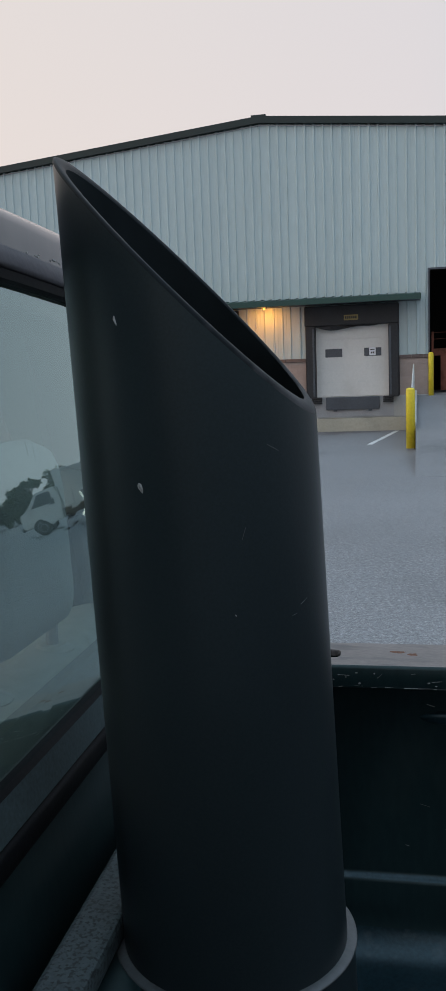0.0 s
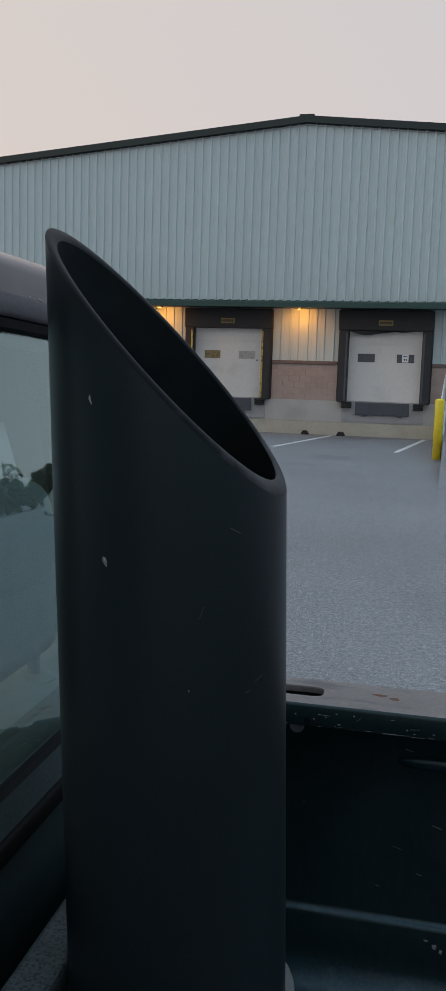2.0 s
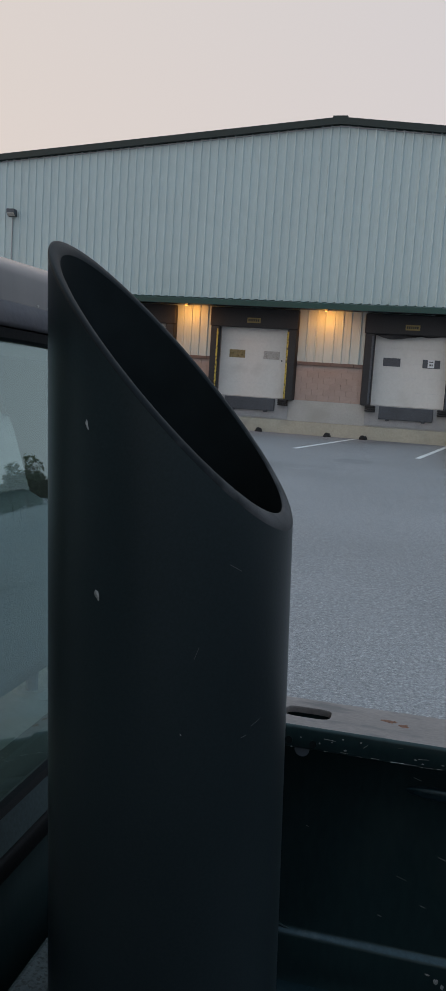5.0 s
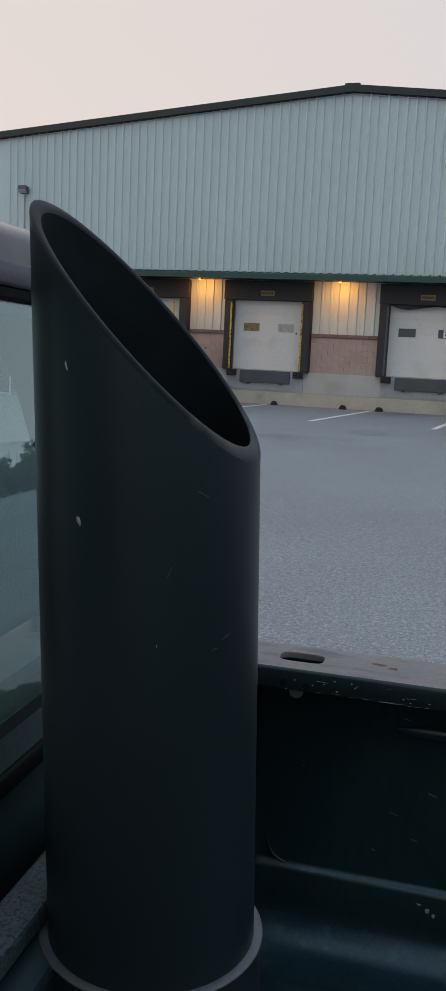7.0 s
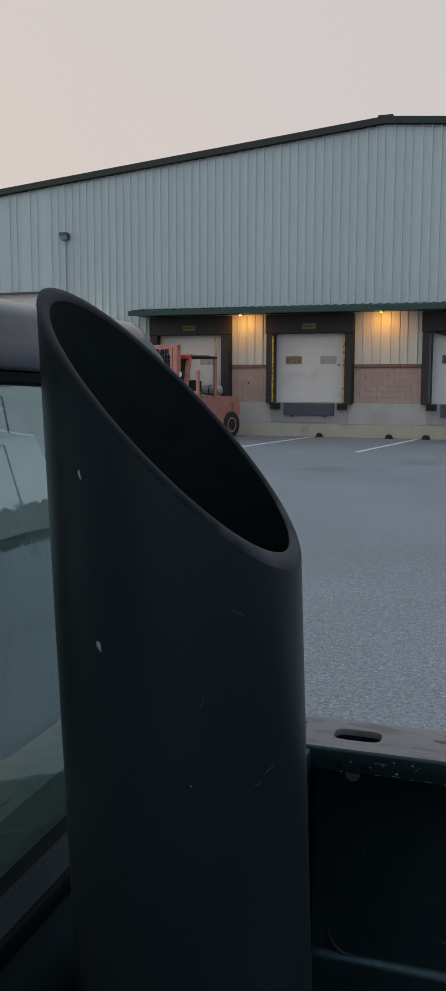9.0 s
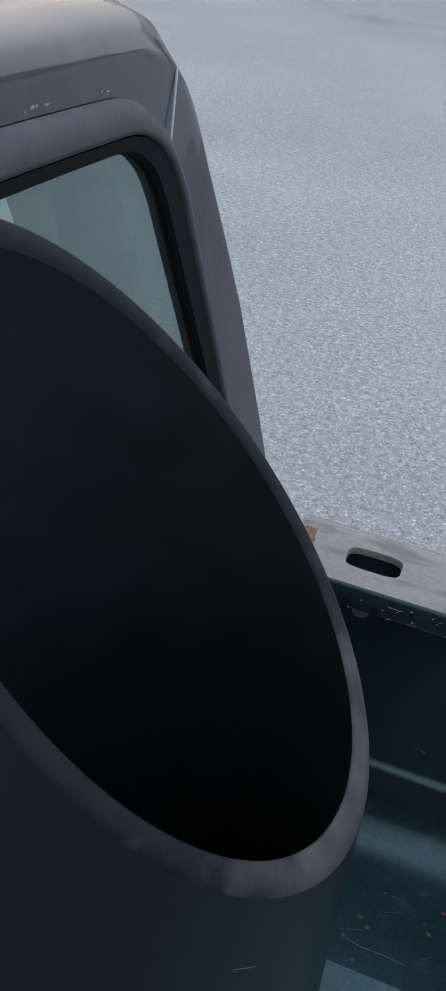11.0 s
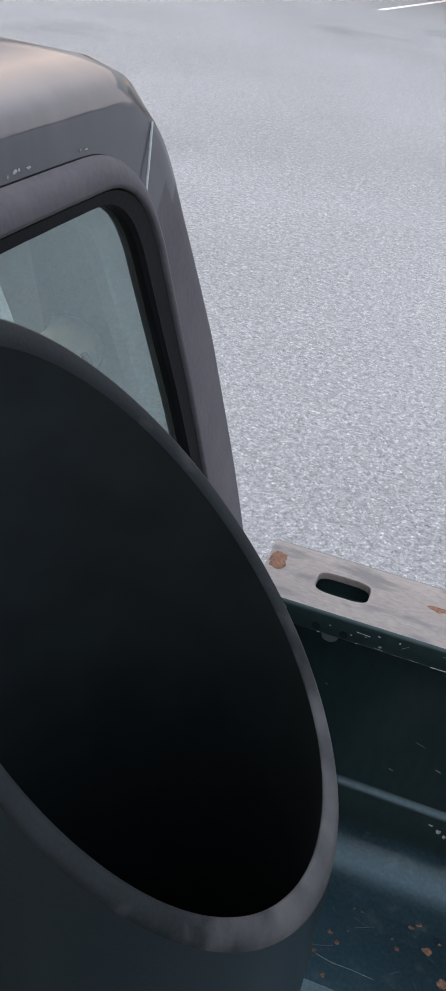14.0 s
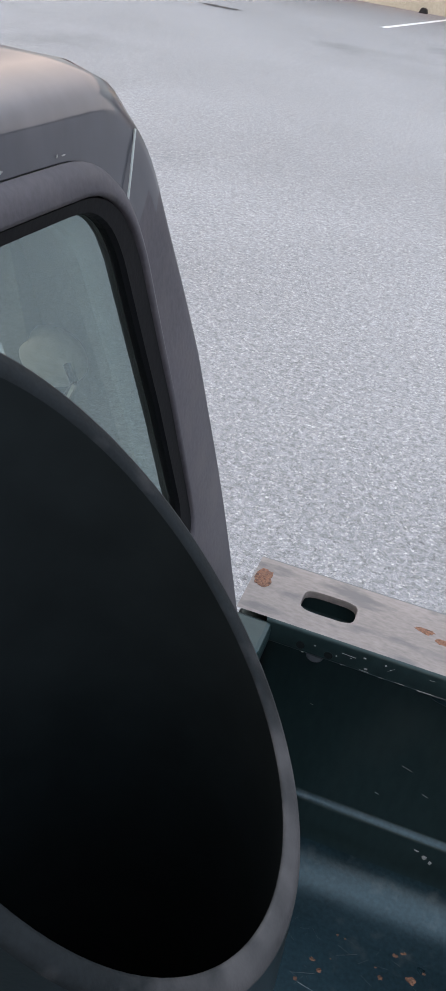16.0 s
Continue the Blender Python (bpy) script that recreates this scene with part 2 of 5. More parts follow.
M_GUIDE = mat("worn_yellow_guide", (0.46, 0.35, 0.06), rough=0.6, var=0.25, s1=6, s2=40, tint=(0.10, 0.08, 0.03), tint_at=(0.5, 0.62), tint_s=14)
M_STEEL = mat("dark_steel", (0.075, 0.085, 0.10), rough=0.5, metal=0.5, var=0.25, s1=2, s2=25, bump=0.1)
M_LIPRING = mat("dull_ring_metal", (0.062, 0.066, 0.068), rough=0.5, metal=0.2, var=0.2, s1=20, s2=120, bump=0.05)
M_GALV = mat("galvanised_steel", (0.33, 0.34, 0.35), rough=0.55, metal=0.4, var=0.15, s1=3, s2=30, bump=0.05)
M_WHITE = mat("white_pipe_paint", (0.55, 0.55, 0.53), rough=0.5, var=0.15, s1=4, s2=30, tint=(0.3, 0.27, 0.22), tint_at=(0.6, 0.75), tint_s=7)
M_LINE = mat("road_paint", (0.62, 0.63, 0.63), rough=0.8, var=0.15, s1=3, s2=40, tint=(0.22, 0.22, 0.23), tint_at=(0.58, 0.72), tint_s=9)
M_TAR = mat("tar", (0.02, 0.02, 0.022), rough=0.7, var=0.3, bump=0.2)
M_PLATE = mat("dark_window_plate", (0.06, 0.07, 0.085), rough=0.25, var=0.3, bump=0.0)
M_GOLD = mat("dirty_yellowed_window", (0.20, 0.15, 0.06), rough=0.3, var=0.5, s1=9, s2=40, bump=0.0)
M_GREYWIN = mat("dirty_grey_window", (0.36, 0.35, 0.33), rough=0.3, var=0.25, s1=9, s2=40, bump=0.0)
M_SIGN = mat("faded_sign_yellow", (0.22, 0.17, 0.06), rough=0.6, var=0.2, bump=0.0)
M_PAPER = mat("paper", (0.7, 0.74, 0.76), rough=0.8, var=0.05, bump=0.0)
M_BAR = mat("sign_ink", (0.03, 0.03, 0.03), rough=0.7, var=0.1, bump=0.0)
M_LIFT = mat("faded_red_paint", (0.44, 0.175, 0.13), rough=0.6, var=0.16, s1=2, s2=20, bump=0.08, tint=(0.22, 0.085, 0.05), tint_at=(0.56, 0.72), tint_s=4)
M_RED = mat("bright_red_paint", (0.55, 0.05, 0.02), rough=0.45, var=0.15)
M_RUST = mat("rusty_brown_paint", (0.068, 0.027, 0.019), rough=0.8, var=0.4, s1=1.5, s2=14, bump=0.3, tint=(0.15, 0.055, 0.03), tint_at=(0.5, 0.7), tint_s=2.5)
M_TYRE = mat("tyre_rubber", (0.017, 0.017, 0.018), rough=0.85, var=0.3, bump=0.2)
M_WOOD = mat("weathered_wood", (0.30, 0.22, 0.14), rough=0.85, var=0.25, s1=4, s2=40, bump=0.2, rand=0.2)
M_BORE = mat("soot_and_hole_black", (0.0078, 0.0106, 0.0114), rough=0.8, var=0.3, bump=0.0, spec=0.05)
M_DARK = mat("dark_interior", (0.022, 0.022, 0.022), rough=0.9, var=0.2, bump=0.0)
M_STACK = mat("satin_black_powder_coat", (0.0094, 0.0136, 0.0154), rough=0.37, var=0.28, s1=3, s2=420, bump=0.015, spec=0.26, rough_var=0.07, spec_tint=(0.74, 0.94, 1.0))
M_RIM = mat("worn_rim_light_end", (0.0072, 0.0095, 0.0108), spec=0.07, rough=0.5, var=0.3, s1=25, s2=500, bump=0.05, tint=(0.020, 0.021, 0.022), tint_at=(0.62, 0.80), tint_s=60)


def lighten_along_x(m, x0, x1, colour):
    """Blend a material to another colour from x0 to x1 along the thing, with a ragged border."""
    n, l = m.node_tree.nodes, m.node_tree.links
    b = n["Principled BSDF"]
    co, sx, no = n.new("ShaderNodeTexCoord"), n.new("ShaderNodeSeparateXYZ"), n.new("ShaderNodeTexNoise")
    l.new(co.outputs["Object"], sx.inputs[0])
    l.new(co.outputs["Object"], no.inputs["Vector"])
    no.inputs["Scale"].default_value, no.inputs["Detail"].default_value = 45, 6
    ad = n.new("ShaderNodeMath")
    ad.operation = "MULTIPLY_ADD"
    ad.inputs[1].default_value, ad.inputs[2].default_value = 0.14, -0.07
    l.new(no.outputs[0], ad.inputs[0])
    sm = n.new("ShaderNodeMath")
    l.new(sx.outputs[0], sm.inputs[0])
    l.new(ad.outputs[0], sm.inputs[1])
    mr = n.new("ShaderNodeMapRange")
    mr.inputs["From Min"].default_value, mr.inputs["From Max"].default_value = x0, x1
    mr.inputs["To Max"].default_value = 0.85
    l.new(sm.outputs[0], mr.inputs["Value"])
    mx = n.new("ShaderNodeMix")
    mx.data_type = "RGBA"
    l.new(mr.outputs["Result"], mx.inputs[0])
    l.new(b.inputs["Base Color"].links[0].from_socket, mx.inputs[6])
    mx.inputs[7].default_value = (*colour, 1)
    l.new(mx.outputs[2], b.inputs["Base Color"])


# low end of the cut lighter: scuffed metal, with its brighter sheen painted in
lighten_along_x(M_RIM, 0.01, 0.085, (0.062, 0.060, 0.062))
M_CHIPD = mat("dull_metal_chip", (0.21, 0.21, 0.20), rough=0.6, var=0.5, s1=200, s2=900, bump=0.1)
M_SEALPALE = mat("paler_rubber", (0.042, 0.058, 0.060), spec=0.15, rough=0.8, var=0.25, s1=12, s2=200, bump=0.05)
M_SEATD = mat("dark_seat_back", (0.035, 0.045, 0.043), rough=0.7, var=0.3, s1=5, s2=60, bump=0.08)
M_LINING = mat("grey_green_lining", (0.13, 0.145, 0.13), rough=0.9, var=0.12, s1=5, s2=200, bump=0.1)
M_CABPAINT = mat("faded_grey_green_paint", (0.029, 0.030, 0.038), spec=0.32, spec_tint=(0.85, 0.92, 1.0), rough=0.40, var=0.22, s1=3.5, s2=40, bump=0.006, coat=0.65,
                 tint=(0.060, 0.056, 0.062), tint_at=(0.45, 0.75), tint_s=6, stretch=(1, 1, 0.4))
M_TRIM = mat("chalky_plum_trim", (0.046, 0.0425, 0.050), rough=0.66, var=0.22, s1=7, s2=120, bump=0.06, spec=0.35, tint=(0.058, 0.052, 0.057), tint_at=(0.5, 0.75), tint_s=18)
M_BED = mat("dark_green_bed_paint", (0.0085, 0.0175, 0.0185), rough=0.36, var=0.35, s1=4, s2=70, bump=0.02, coat=0.0, spec=0.36, spec_tint=(0.72, 0.95, 0.97), tint=(0.019, 0.028, 0.028), tint_at=(0.56, 0.80), tint_s=7, stretch=(1, 1, 0.35))
M_BEDSHEEN = mat("scuffed_bed_and_sheen_blue", (0.0075, 0.0190, 0.0245), rough=0.30, var=0.6, s1=5, s2=140, bump=0.05, coat=0.0, spec=0.42, spec_tint=(0.66, 0.90, 1.0),
                 tint=(0.030, 0.040, 0.043), tint_at=(0.57, 0.72), tint_s=26)
M_RAIL = mat("chalked_rail_paint", (0.150, 0.128, 0.120), rough=0.5, var=0.30, s1=9, s2=150, bump=0.05, tint=(0.085, 0.078, 0.078), tint_at=(0.54, 0.66), tint_s=22, stretch=(0.5, 1.3, 1))
M_RUSTCHIP = mat("orange_rust", (0.145, 0.066, 0.040), rough=0.9, var=0.55, s1=60, s2=300, bump=0.4, tint=(0.05, 0.028, 0.02), tint_at=(0.55, 0.68), tint_s=120)
M_SEALR = mat("window_rubber", (0.0030, 0.0034, 0.0042), spec=0.09, rough=0.65, var=0.25, s1=8, s2=150, bump=0.05)
M_LIP = mat("speckled_primer", (0.045, 0.060, 0.062), rough=0.6, var=0.4, s1=30, s2=160, bump=0.1, tint=(0.012, 0.016, 0.017), tint_at=(0.50, 0.60), tint_s=240)
M_CHROME = mat("chrome", (0.75, 0.77, 0.78), rough=0.15, metal=1.0, var=0.08, bump=0.0)
M_SEAT = mat("grey_seat_cloth", (0.28, 0.30, 0.29), rough=0.9, var=0.15, s1=6, s2=240, bump=0.2)
M_SEATV = mat("beige_seat_vinyl", (0.40, 0.39, 0.34), rough=0.5, var=0.15, s1=5, s2=60, bump=0.08)
M_GLASS = glass("window_glass")
M_CLEAR = glass("side_window_glass", (0.86, 0.93, 0.91))
M_LEAF = mat("foliage", (0.035, 0.055, 0.022), rough=0.8, var=0.4, s1=0.6, s2=3, bump=0.0)
M_BARK = mat("bark", (0.09, 0.07, 0.05), rough=0.9, var=0.3, bump=0.3)
M_LAMP_ON = emitter("lit_wall_lamp", (1.0, 0.72, 0.30), 9.0)
M_LAMP_AMBER = emitter("lit_amber_lamp", (1.0, 0.50, 0.12), 5.0)


# ---- mesh helpers ----
def part(name, bm, material, parent=None, label="", smooth=False, at=None):
    me = bpy.data.meshes.new(name)
    bmesh.ops.recalc_face_normals(bm, faces=bm.faces)
    bm.to_mesh(me)
    bm.free()
    me.materials.append(material)
    if smooth:
        me.polygons.foreach_set("use_smooth", [True] * len(me.polygons))
    ob = new(name, me)
    if parent:
        ob.parent = parent
    if at is not None:
        ob.matrix_basis = at
    return tagged(ob, label)


def thing(name, label, category, at=None, group="", kind=""):
    ob = new(name)
    ob.empty_display_size = 0.2
    if at is not None:
        ob.matrix_basis = at
    return tagged(ob, label, category, group, kind)


def box(bm, x0, x1, y0, y1, z0, z1, bev=0.0, m=None):
    vs = [bm.verts.new(p) for p in ((x0, y0, z0), (x1, y0, z0), (x1, y1, z0), (x0, y1, z0), (x0, y0, z1), (x1, y0, z1), (x1, y1, z1), (x0, y1, z1))]
    fs = [bm.faces.new([vs[i] for i in q]) for q in ((3, 2, 1, 0), (4, 5, 6, 7), (0, 1, 5, 4), (1, 2, 6, 5), (2, 3, 7, 6), (3, 0, 4, 7))]
    if bev:
        es = list({e for f in fs for e in f.edges})
        r = bmesh.ops.bevel(bm, geom=es, offset=bev, segments=2, affect="EDGES", profile=0.5)
        vs = list({v for f in r["faces"] for v in f.verts} | {v for v in vs if v.is_valid})
    if m is not None:
        bmesh.ops.transform(bm, matrix=m, verts=vs)
    return bm


def cube(*a, bev=0.0, m=None):
    return box(bmesh.new(), *a, bev=bev, m=m)


def rod(bm, p, q, r, n=10, r2=None):
    p, q = Vector(p), Vector(q)
    d = (q - p).normalized()
    a = d.orthogonal().normalized()
    b = d.cross(a)
    loops = []
    for c, rr in ((p, r), (q, r if r2 is None else r2)):
        loops.append([bm.verts.new(c + rr * (math.cos(2 * math.pi * k / n) * a + math.sin(2 * math.pi * k / n) * b)) for k in range(n)])
    for k in range(n):
        bm.faces.new((loops[0][k], loops[0][(k + 1) % n], loops[1][(k + 1) % n], loops[1][k]))
    bm.faces.new(loops[0][::-1])
    bm.faces.new(loops[1])
    return bm


def pipe(bm, pts, r, n=8):
    for a, b in zip(pts[:-1], pts[1:]):
        rod(bm, a, b, r, n)
    return bm


def prism(bm, outline, axis, a, b):
    """Extrude a closed outline of 2-D points along an axis from a to b."""
    def put(p, h):
        return {"x": (h, p[0], p[1]), "y": (p[0], h, p[1]), "z": (p[0], p[1], h)}[axis]
    lo = [bm.verts.new(put(p, a)) for p in outline]
    hi = [bm.verts.new(put(p, b)) for p in outline]
    k = len(outline)
    for i in range(k):
        bm.faces.new((lo[i], lo[(i + 1) % k], hi[(i + 1) % k], hi[i]))
    bm.faces.new(lo[::-1])
    bm.faces.new(hi)
    return bm


def loft(bm, loops, closed=True):
    """Skin a list of point loops of one length; returns the vertex loops."""
    vl = [[bm.verts.new(p) for p in lp] for lp in loops]
    for a, b in zip(vl[:-1], vl[1:]):
        k = len(a)
        for i in range(k if closed else k - 1):
            bm.faces.new((a[i], a[(i + 1) % k], b[(i + 1) % k], b[i]))
    return vl


def rtrap(wb, wt, zb, zt, rb, rt, na=12, ne=16):
    """A rounded, upright trapezoid as (across, up) points, the same number for any size."""
    c = [(wb, zb, rb), (wt, zt, rt), (-wt, zt, rt), (-wb, zb, rb)]
    pts = []
    for i in range(4):
        p, n, r = Vector(c[i][:2]), Vector(c[(i + 1) % 4][:2]), c[i][2]
        o = Vector(c[i - 1][:2])
        a, b = p + (o - p).normalized() * r, p + (n - p).normalized() * r
        for k in range(na + 1):
            s = k / na
            pts.append(tuple((1 - s) ** 2 * a + 2 * s * (1 - s) * p + s * s * b))
        e = n + (p - n).normalized() * c[(i + 1) % 4][2]
        for k in range(1, ne):
            pts.append(tuple(b.lerp(e, k / ne)))
    return pts


def disc_profile(bm, prof, n=40, axis="z", m=None):
    """A body turned round an axis from (radius, height) points."""
    lps = []
    for r, h in prof:
        lp = []
        for k in range(n):
            c, s = r * math.cos(2 * math.pi * k / n), r * math.sin(2 * math.pi * k / n)
            lp.append({"z": (c, s, h), "y": (c, h, s), "x": (h, c, s)}[axis])
        lps.append(lp)
    vl = loft(bm, lps)
    bm.faces.new(vl[0][::-1])
    bm.faces.new(vl[-1])
    if m is not None:
        bmesh.ops.transform(bm, matrix=m, verts=bm.verts)
    return bm


# ---- large structure ----
def ground():
    bm = bmesh.new()
    s = 700
    vs = [bm.verts.new(p) for p in ((-s, -s, 0), (s, -s, 0), (s, s, 0), (-s, s, 0))]
    bm.faces.new(vs)
    tagged(part("ground", bm, M_ASPHALT), "worn grey asphalt yard with pale aggregate and dark stains", "ground", kind="structure")


ground()

WL, WR = -24.0, 16.6            # ends of the warehouse front
PEAK_X, PEAK_Z, SLOPE = 4.09, 10.62, 0.092
DOCKS = ((-4.52, -1.31), (0.0, 3.19), (5.5, 8.69))       # outer faces of the dock seals
DOCK_Z, SEAL_TOP, CAP_Z = 1.20, 4.29, 2.55
BIG = ((-13.6, -8.95, 5.34), (9.70, 14.3, 5.32))         # drive-in openings: x from, x to, top


def roof_z(x):
    return PEAK_Z - SLOPE * abs(x - PEAK_X)


def front_wall():
    wall = thing("wall_front", "pale green ribbed metal warehouse front over pinkish block and concrete", "wall", kind="structure")
    # the core behind the cladding, cut through at every opening
    cuts = sorted([(a + 0.36, b - 0.36, DOCK_Z, 3.62) for a, b in DOCKS] + [(a, b, DOCK_Z - 0.02, z) for a, b, z in BIG])
    bm, x = bmesh.new(), WL
    for a, b, z0, z1 in cuts:
        prism(bm, [(x, 0), (a, 0), (a, roof_z(a) - 0.1), (PEAK_X, PEAK_Z - 0.1), (x, roof_z(x) - 0.1)] if x < PEAK_X < a else
              [(x, 0), (a, 0), (a, roof_z(a) - 0.1), (x, roof_z(x) - 0.1)], "y", 0.02, 0.30)
        prism(bm, [(a, 0), (b, 0), (b, z0), (a, z0)], "y", 0.02, 0.30)
        prism(bm, [(a, z1), (b, z1), (b, roof_z(b) - 0.1), (a, roof_z(a) - 0.1)], "y", 0.02, 0.30)
        x = b
    prism(bm, [(x, 0), (WR, 0), (WR, roof_z(WR) - 0.1), (x, roof_z(x) - 0.1)], "y", 0.02, 0.30)
    part("wall_core", bm, M_MORTAR, wall)
    # ribbed cladding, one sheet a panel
    step, rib = 0.9144, 0.3048
    stops = sorted({a for d in DOCKS for a in d} | {v for b in BIG for v in b[:2]} | {PEAK_X})

    def foot(xm):
        for a, b in DOCKS:
            if a < xm < b:
                return SEAL_TOP - 0.25
        for a, b, z in BIG:
            if a < xm < b:
                return z
        return CAP_Z
    x, k = WL, 0
    while x < WR - 0.01:
        x1 = min(x + step, WR)
        for s in stops:
            if x + 0.02 < s < x1 - 0.02:
                x1 = s
                break
        zb = foot((x + x1) / 2)
        prof, u = [(x, 0.0)], math.ceil((x - WL) / rib - 1e-6) * rib + WL
        while u < x1:
            for du, dy in ((0.02, 0.0), (0.042, -0.038), (0.078, -0.038), (0.10, 0.0), (0.19, 0.0), (0.197, -0.006), (0.21, 0.0)):
                if x + 0.004 < u + du < x1 - 0.004:
                    prof.append((u + du, dy))
            u += rib
        prof.append((x1, 0.0))
        bm = bmesh.new()
        lo = [bm.verts.new((px, py, zb)) for px, py in prof]
        hi = [bm.verts.new((px, py, roof_z(px) - 0.12)) for px, py in prof]
        for i in range(len(prof) - 1):
            bm.faces.new((lo[i], lo[i + 1], hi[i + 1], hi[i]))
        part("siding_panel", bm, M_SIDING, wall)
        x = x1
    # green eave trim and peak
    bm = bmesh.new()
    prism(bm, [(WL - 0.1, roof_z(WL) + 0.09), (WL - 0.1, roof_z(WL) - 0.13), (PEAK_X, PEAK_Z - 0.13), (WR + 0.1, roof_z(WR) - 0.13),
               (WR + 0.1, roof_z(WR) + 0.09), (PEAK_X + 0.25, PEAK_Z + 0.07), (PEAK_X + 0.25, PEAK_Z + 0.13), (PEAK_X - 0.25, PEAK_Z + 0.13), (PEAK_X - 0.25, PEAK_Z + 0.07)], "y", -0.16, 0.0)
    part("eave_trim", bm, M_RAKE, wall, "dark green metal rake trim")
    bm = bmesh.new()
    prism(bm, [(WL - 0.1, roof_z(WL) - 0.175), (WL - 0.1, roof_z(WL) - 0.20), (PEAK_X, PEAK_Z - 0.20), (WR + 0.1, roof_z(WR) - 0.20), (WR + 0.1, roof_z(WR) - 0.175), (PEAK_X, PEAK_Z - 0.175)], "y", -0.05, -0.03)
    part("trim_flashing", bm, M_GALV, wall)
    # foundation, block wainscot and cap course between the docks
    runs = ((BIG[0][1], DOCKS[0][0]), (DOCKS[0][1], DOCKS[1][0]), (DOCKS[1][1], DOCKS[2][0]), (DOCKS[2][1], BIG[1][0]))
    bm = bmesh.new()
    box(bm, BIG[0][1], BIG[1][0], -0.04, 0.02, 0.46, DOCK_Z, 0.008)
    part("foundation", bm, M_CONC, wall, "grey poured concrete dock wall")
    bm = bmesh.new()
    box(bm, BIG[0][1], BIG[1][0], -0.07, 0.02, -0.1, 0.455, 0.01)
    part("plinth", bm, M_BASE, wall, "cream-stained concrete base")
    bm = bmesh.new()
    for x0, n in ((3.315, 1), (5.355, 1), (-0.82, 1), (-5.2, 1)):
        disc_profile(bm, [(0.03, -0.052), (0.03, -0.041)], 10, "y", Matrix.Translation((x0, 0, 0.63)))
    part("anchor_hole", bm, M_DARK, wall)
    blocks = {}
    for x0, x1 in runs:
        for row in range(6):
            z0 = DOCK_Z + row * 0.205
            x = x0 - (0.2 if row % 2 else 0.0)
            while x < x1 - 0.03:
                a, b = max(x, x0) + 0.003, min(x + 0.4, x1) - 0.003
                x += 0.4
                if b - a < 0.05:
                    continue
                w = round(b - a, 3)
                if w not in blocks:
                    bmb = cube(0, w, -0.008, 0.02, 0.003, 0.202, bev=0.002)
                    blocks[w] = part("block", bmb, M_BLOCK, wall)
                    blocks[w].location = (a, 0, z0)
                else:
                    o = new("block", blocks[w].data)
                    o.parent, o.location = wall, (a, random.uniform(-0.002, 0.002), z0)
        x = x0
        while x < x1 - 0.03:
            b = min(x + 0.4, x1)
            part("cap_block", cube(x + 0.003, b - 0.003, -0.055, 0.02, DOCK_Z + 1.232, CAP_Z - 0.004, bev=0.008), M_CAP, wall)
            x += 0.4
    return wall


front_wall()


def shell():
    """Roof and the other walls of the warehouse, and a painted-dark backdrop inside."""
    hi = 9.6
    bm = bmesh.new()
    prism(bm, [(WL, roof_z(WL) + 0.0), (PEAK_X, PEAK_Z), (WR, roof_z(WR)), (WR, roof_z(WR) - 0.15), (PEAK_X, PEAK_Z - 0.15), (WL, roof_z(WL) - 0.15)], "y", 0.0, 40)
    tagged(part("roof", bm, M_GREEN), "low-pitched dark green metal warehouse roof", "roof", kind="structure")
    for nm, b in (("wall_west", (WL, WL + 0.3, 0.3, 40, 0, roof_z(WL) - 0.16)), ("wall_east", (WR - 0.3, WR, 0.3, 40, 0, roof_z(WR) - 0.16)), ("wall_back", (WL, WR, 40, 40.3, 0, 8.0))):
        tagged(part(nm, cube(*b), M_SIDING), "plain pale metal warehouse wall", "wall", kind="structure")
    tagged(part("floor", cube(WL + 0.3, WR - 0.3, 0.3, 40, 0.0, DOCK_Z - 0.02), M_CONC), "smooth grey concrete warehouse floor slab", "floor", kind="structure")
    # added backdrop, near-black so the doorway looks unlit
    tagged(part("partition", cube(9.3, 16.2, 9.0, 9.2, DOCK_Z, 8.4), M_DARK), "near-black backdrop standing in for the unlit warehouse depth", "wall", kind="structure")


shell()


def ramp(name, x0, x1, length, label):
    bm = prism(bmesh.new(), [(0.0, -0.2), (0.0, DOCK_Z - 0.02), (-0.8, DOCK_Z - 0.03), (-length, 0.004), (-length, -0.2)], "x", x0, x1)
    tagged(part(name, bm, M_ASPHALT), label, "ramp", kind="structure")


ramp("ramp_east", 9.25, 16.6, 15.0, "asphalt ramp rising to the drive-in opening")
ramp("ramp_west", -19.0, -7.85, 15.0, "asphalt ramp rising to the closed drive-in door")


def ramp_z(y, length=15.0):
    return (DOCK_Z - 0.03) * (1 - max(0.0, -y - 0.8) / (length - 0.8))


def kerb(name, xa, xb, y_end, label):
    bm = prism(bmesh.new(), [(-0.1, -0.1), (-0.1, DOCK_Z + 0.14), (-0.8, DOCK_Z + 0.14), (y_end, ramp_z(y_end) + 0.13), (y_end, -0.1)], "x", xa, xb)
    bmesh.ops.bevel(bm, geom=bm.edges[:], offset=0.015, segments=2, affect="EDGES")
    tagged(part(name, bm, M_CONCD if xa < 0 else M_CONC), label, "kerb", kind="structure")


kerb("kerb_east", 9.06, 9.26, -8.6, "chipped concrete kerb wall beside the ramp")
kerb("kerb_west", -8.0, -7.84, -13.5, "dark stained concrete retaining kerb of the ramp")


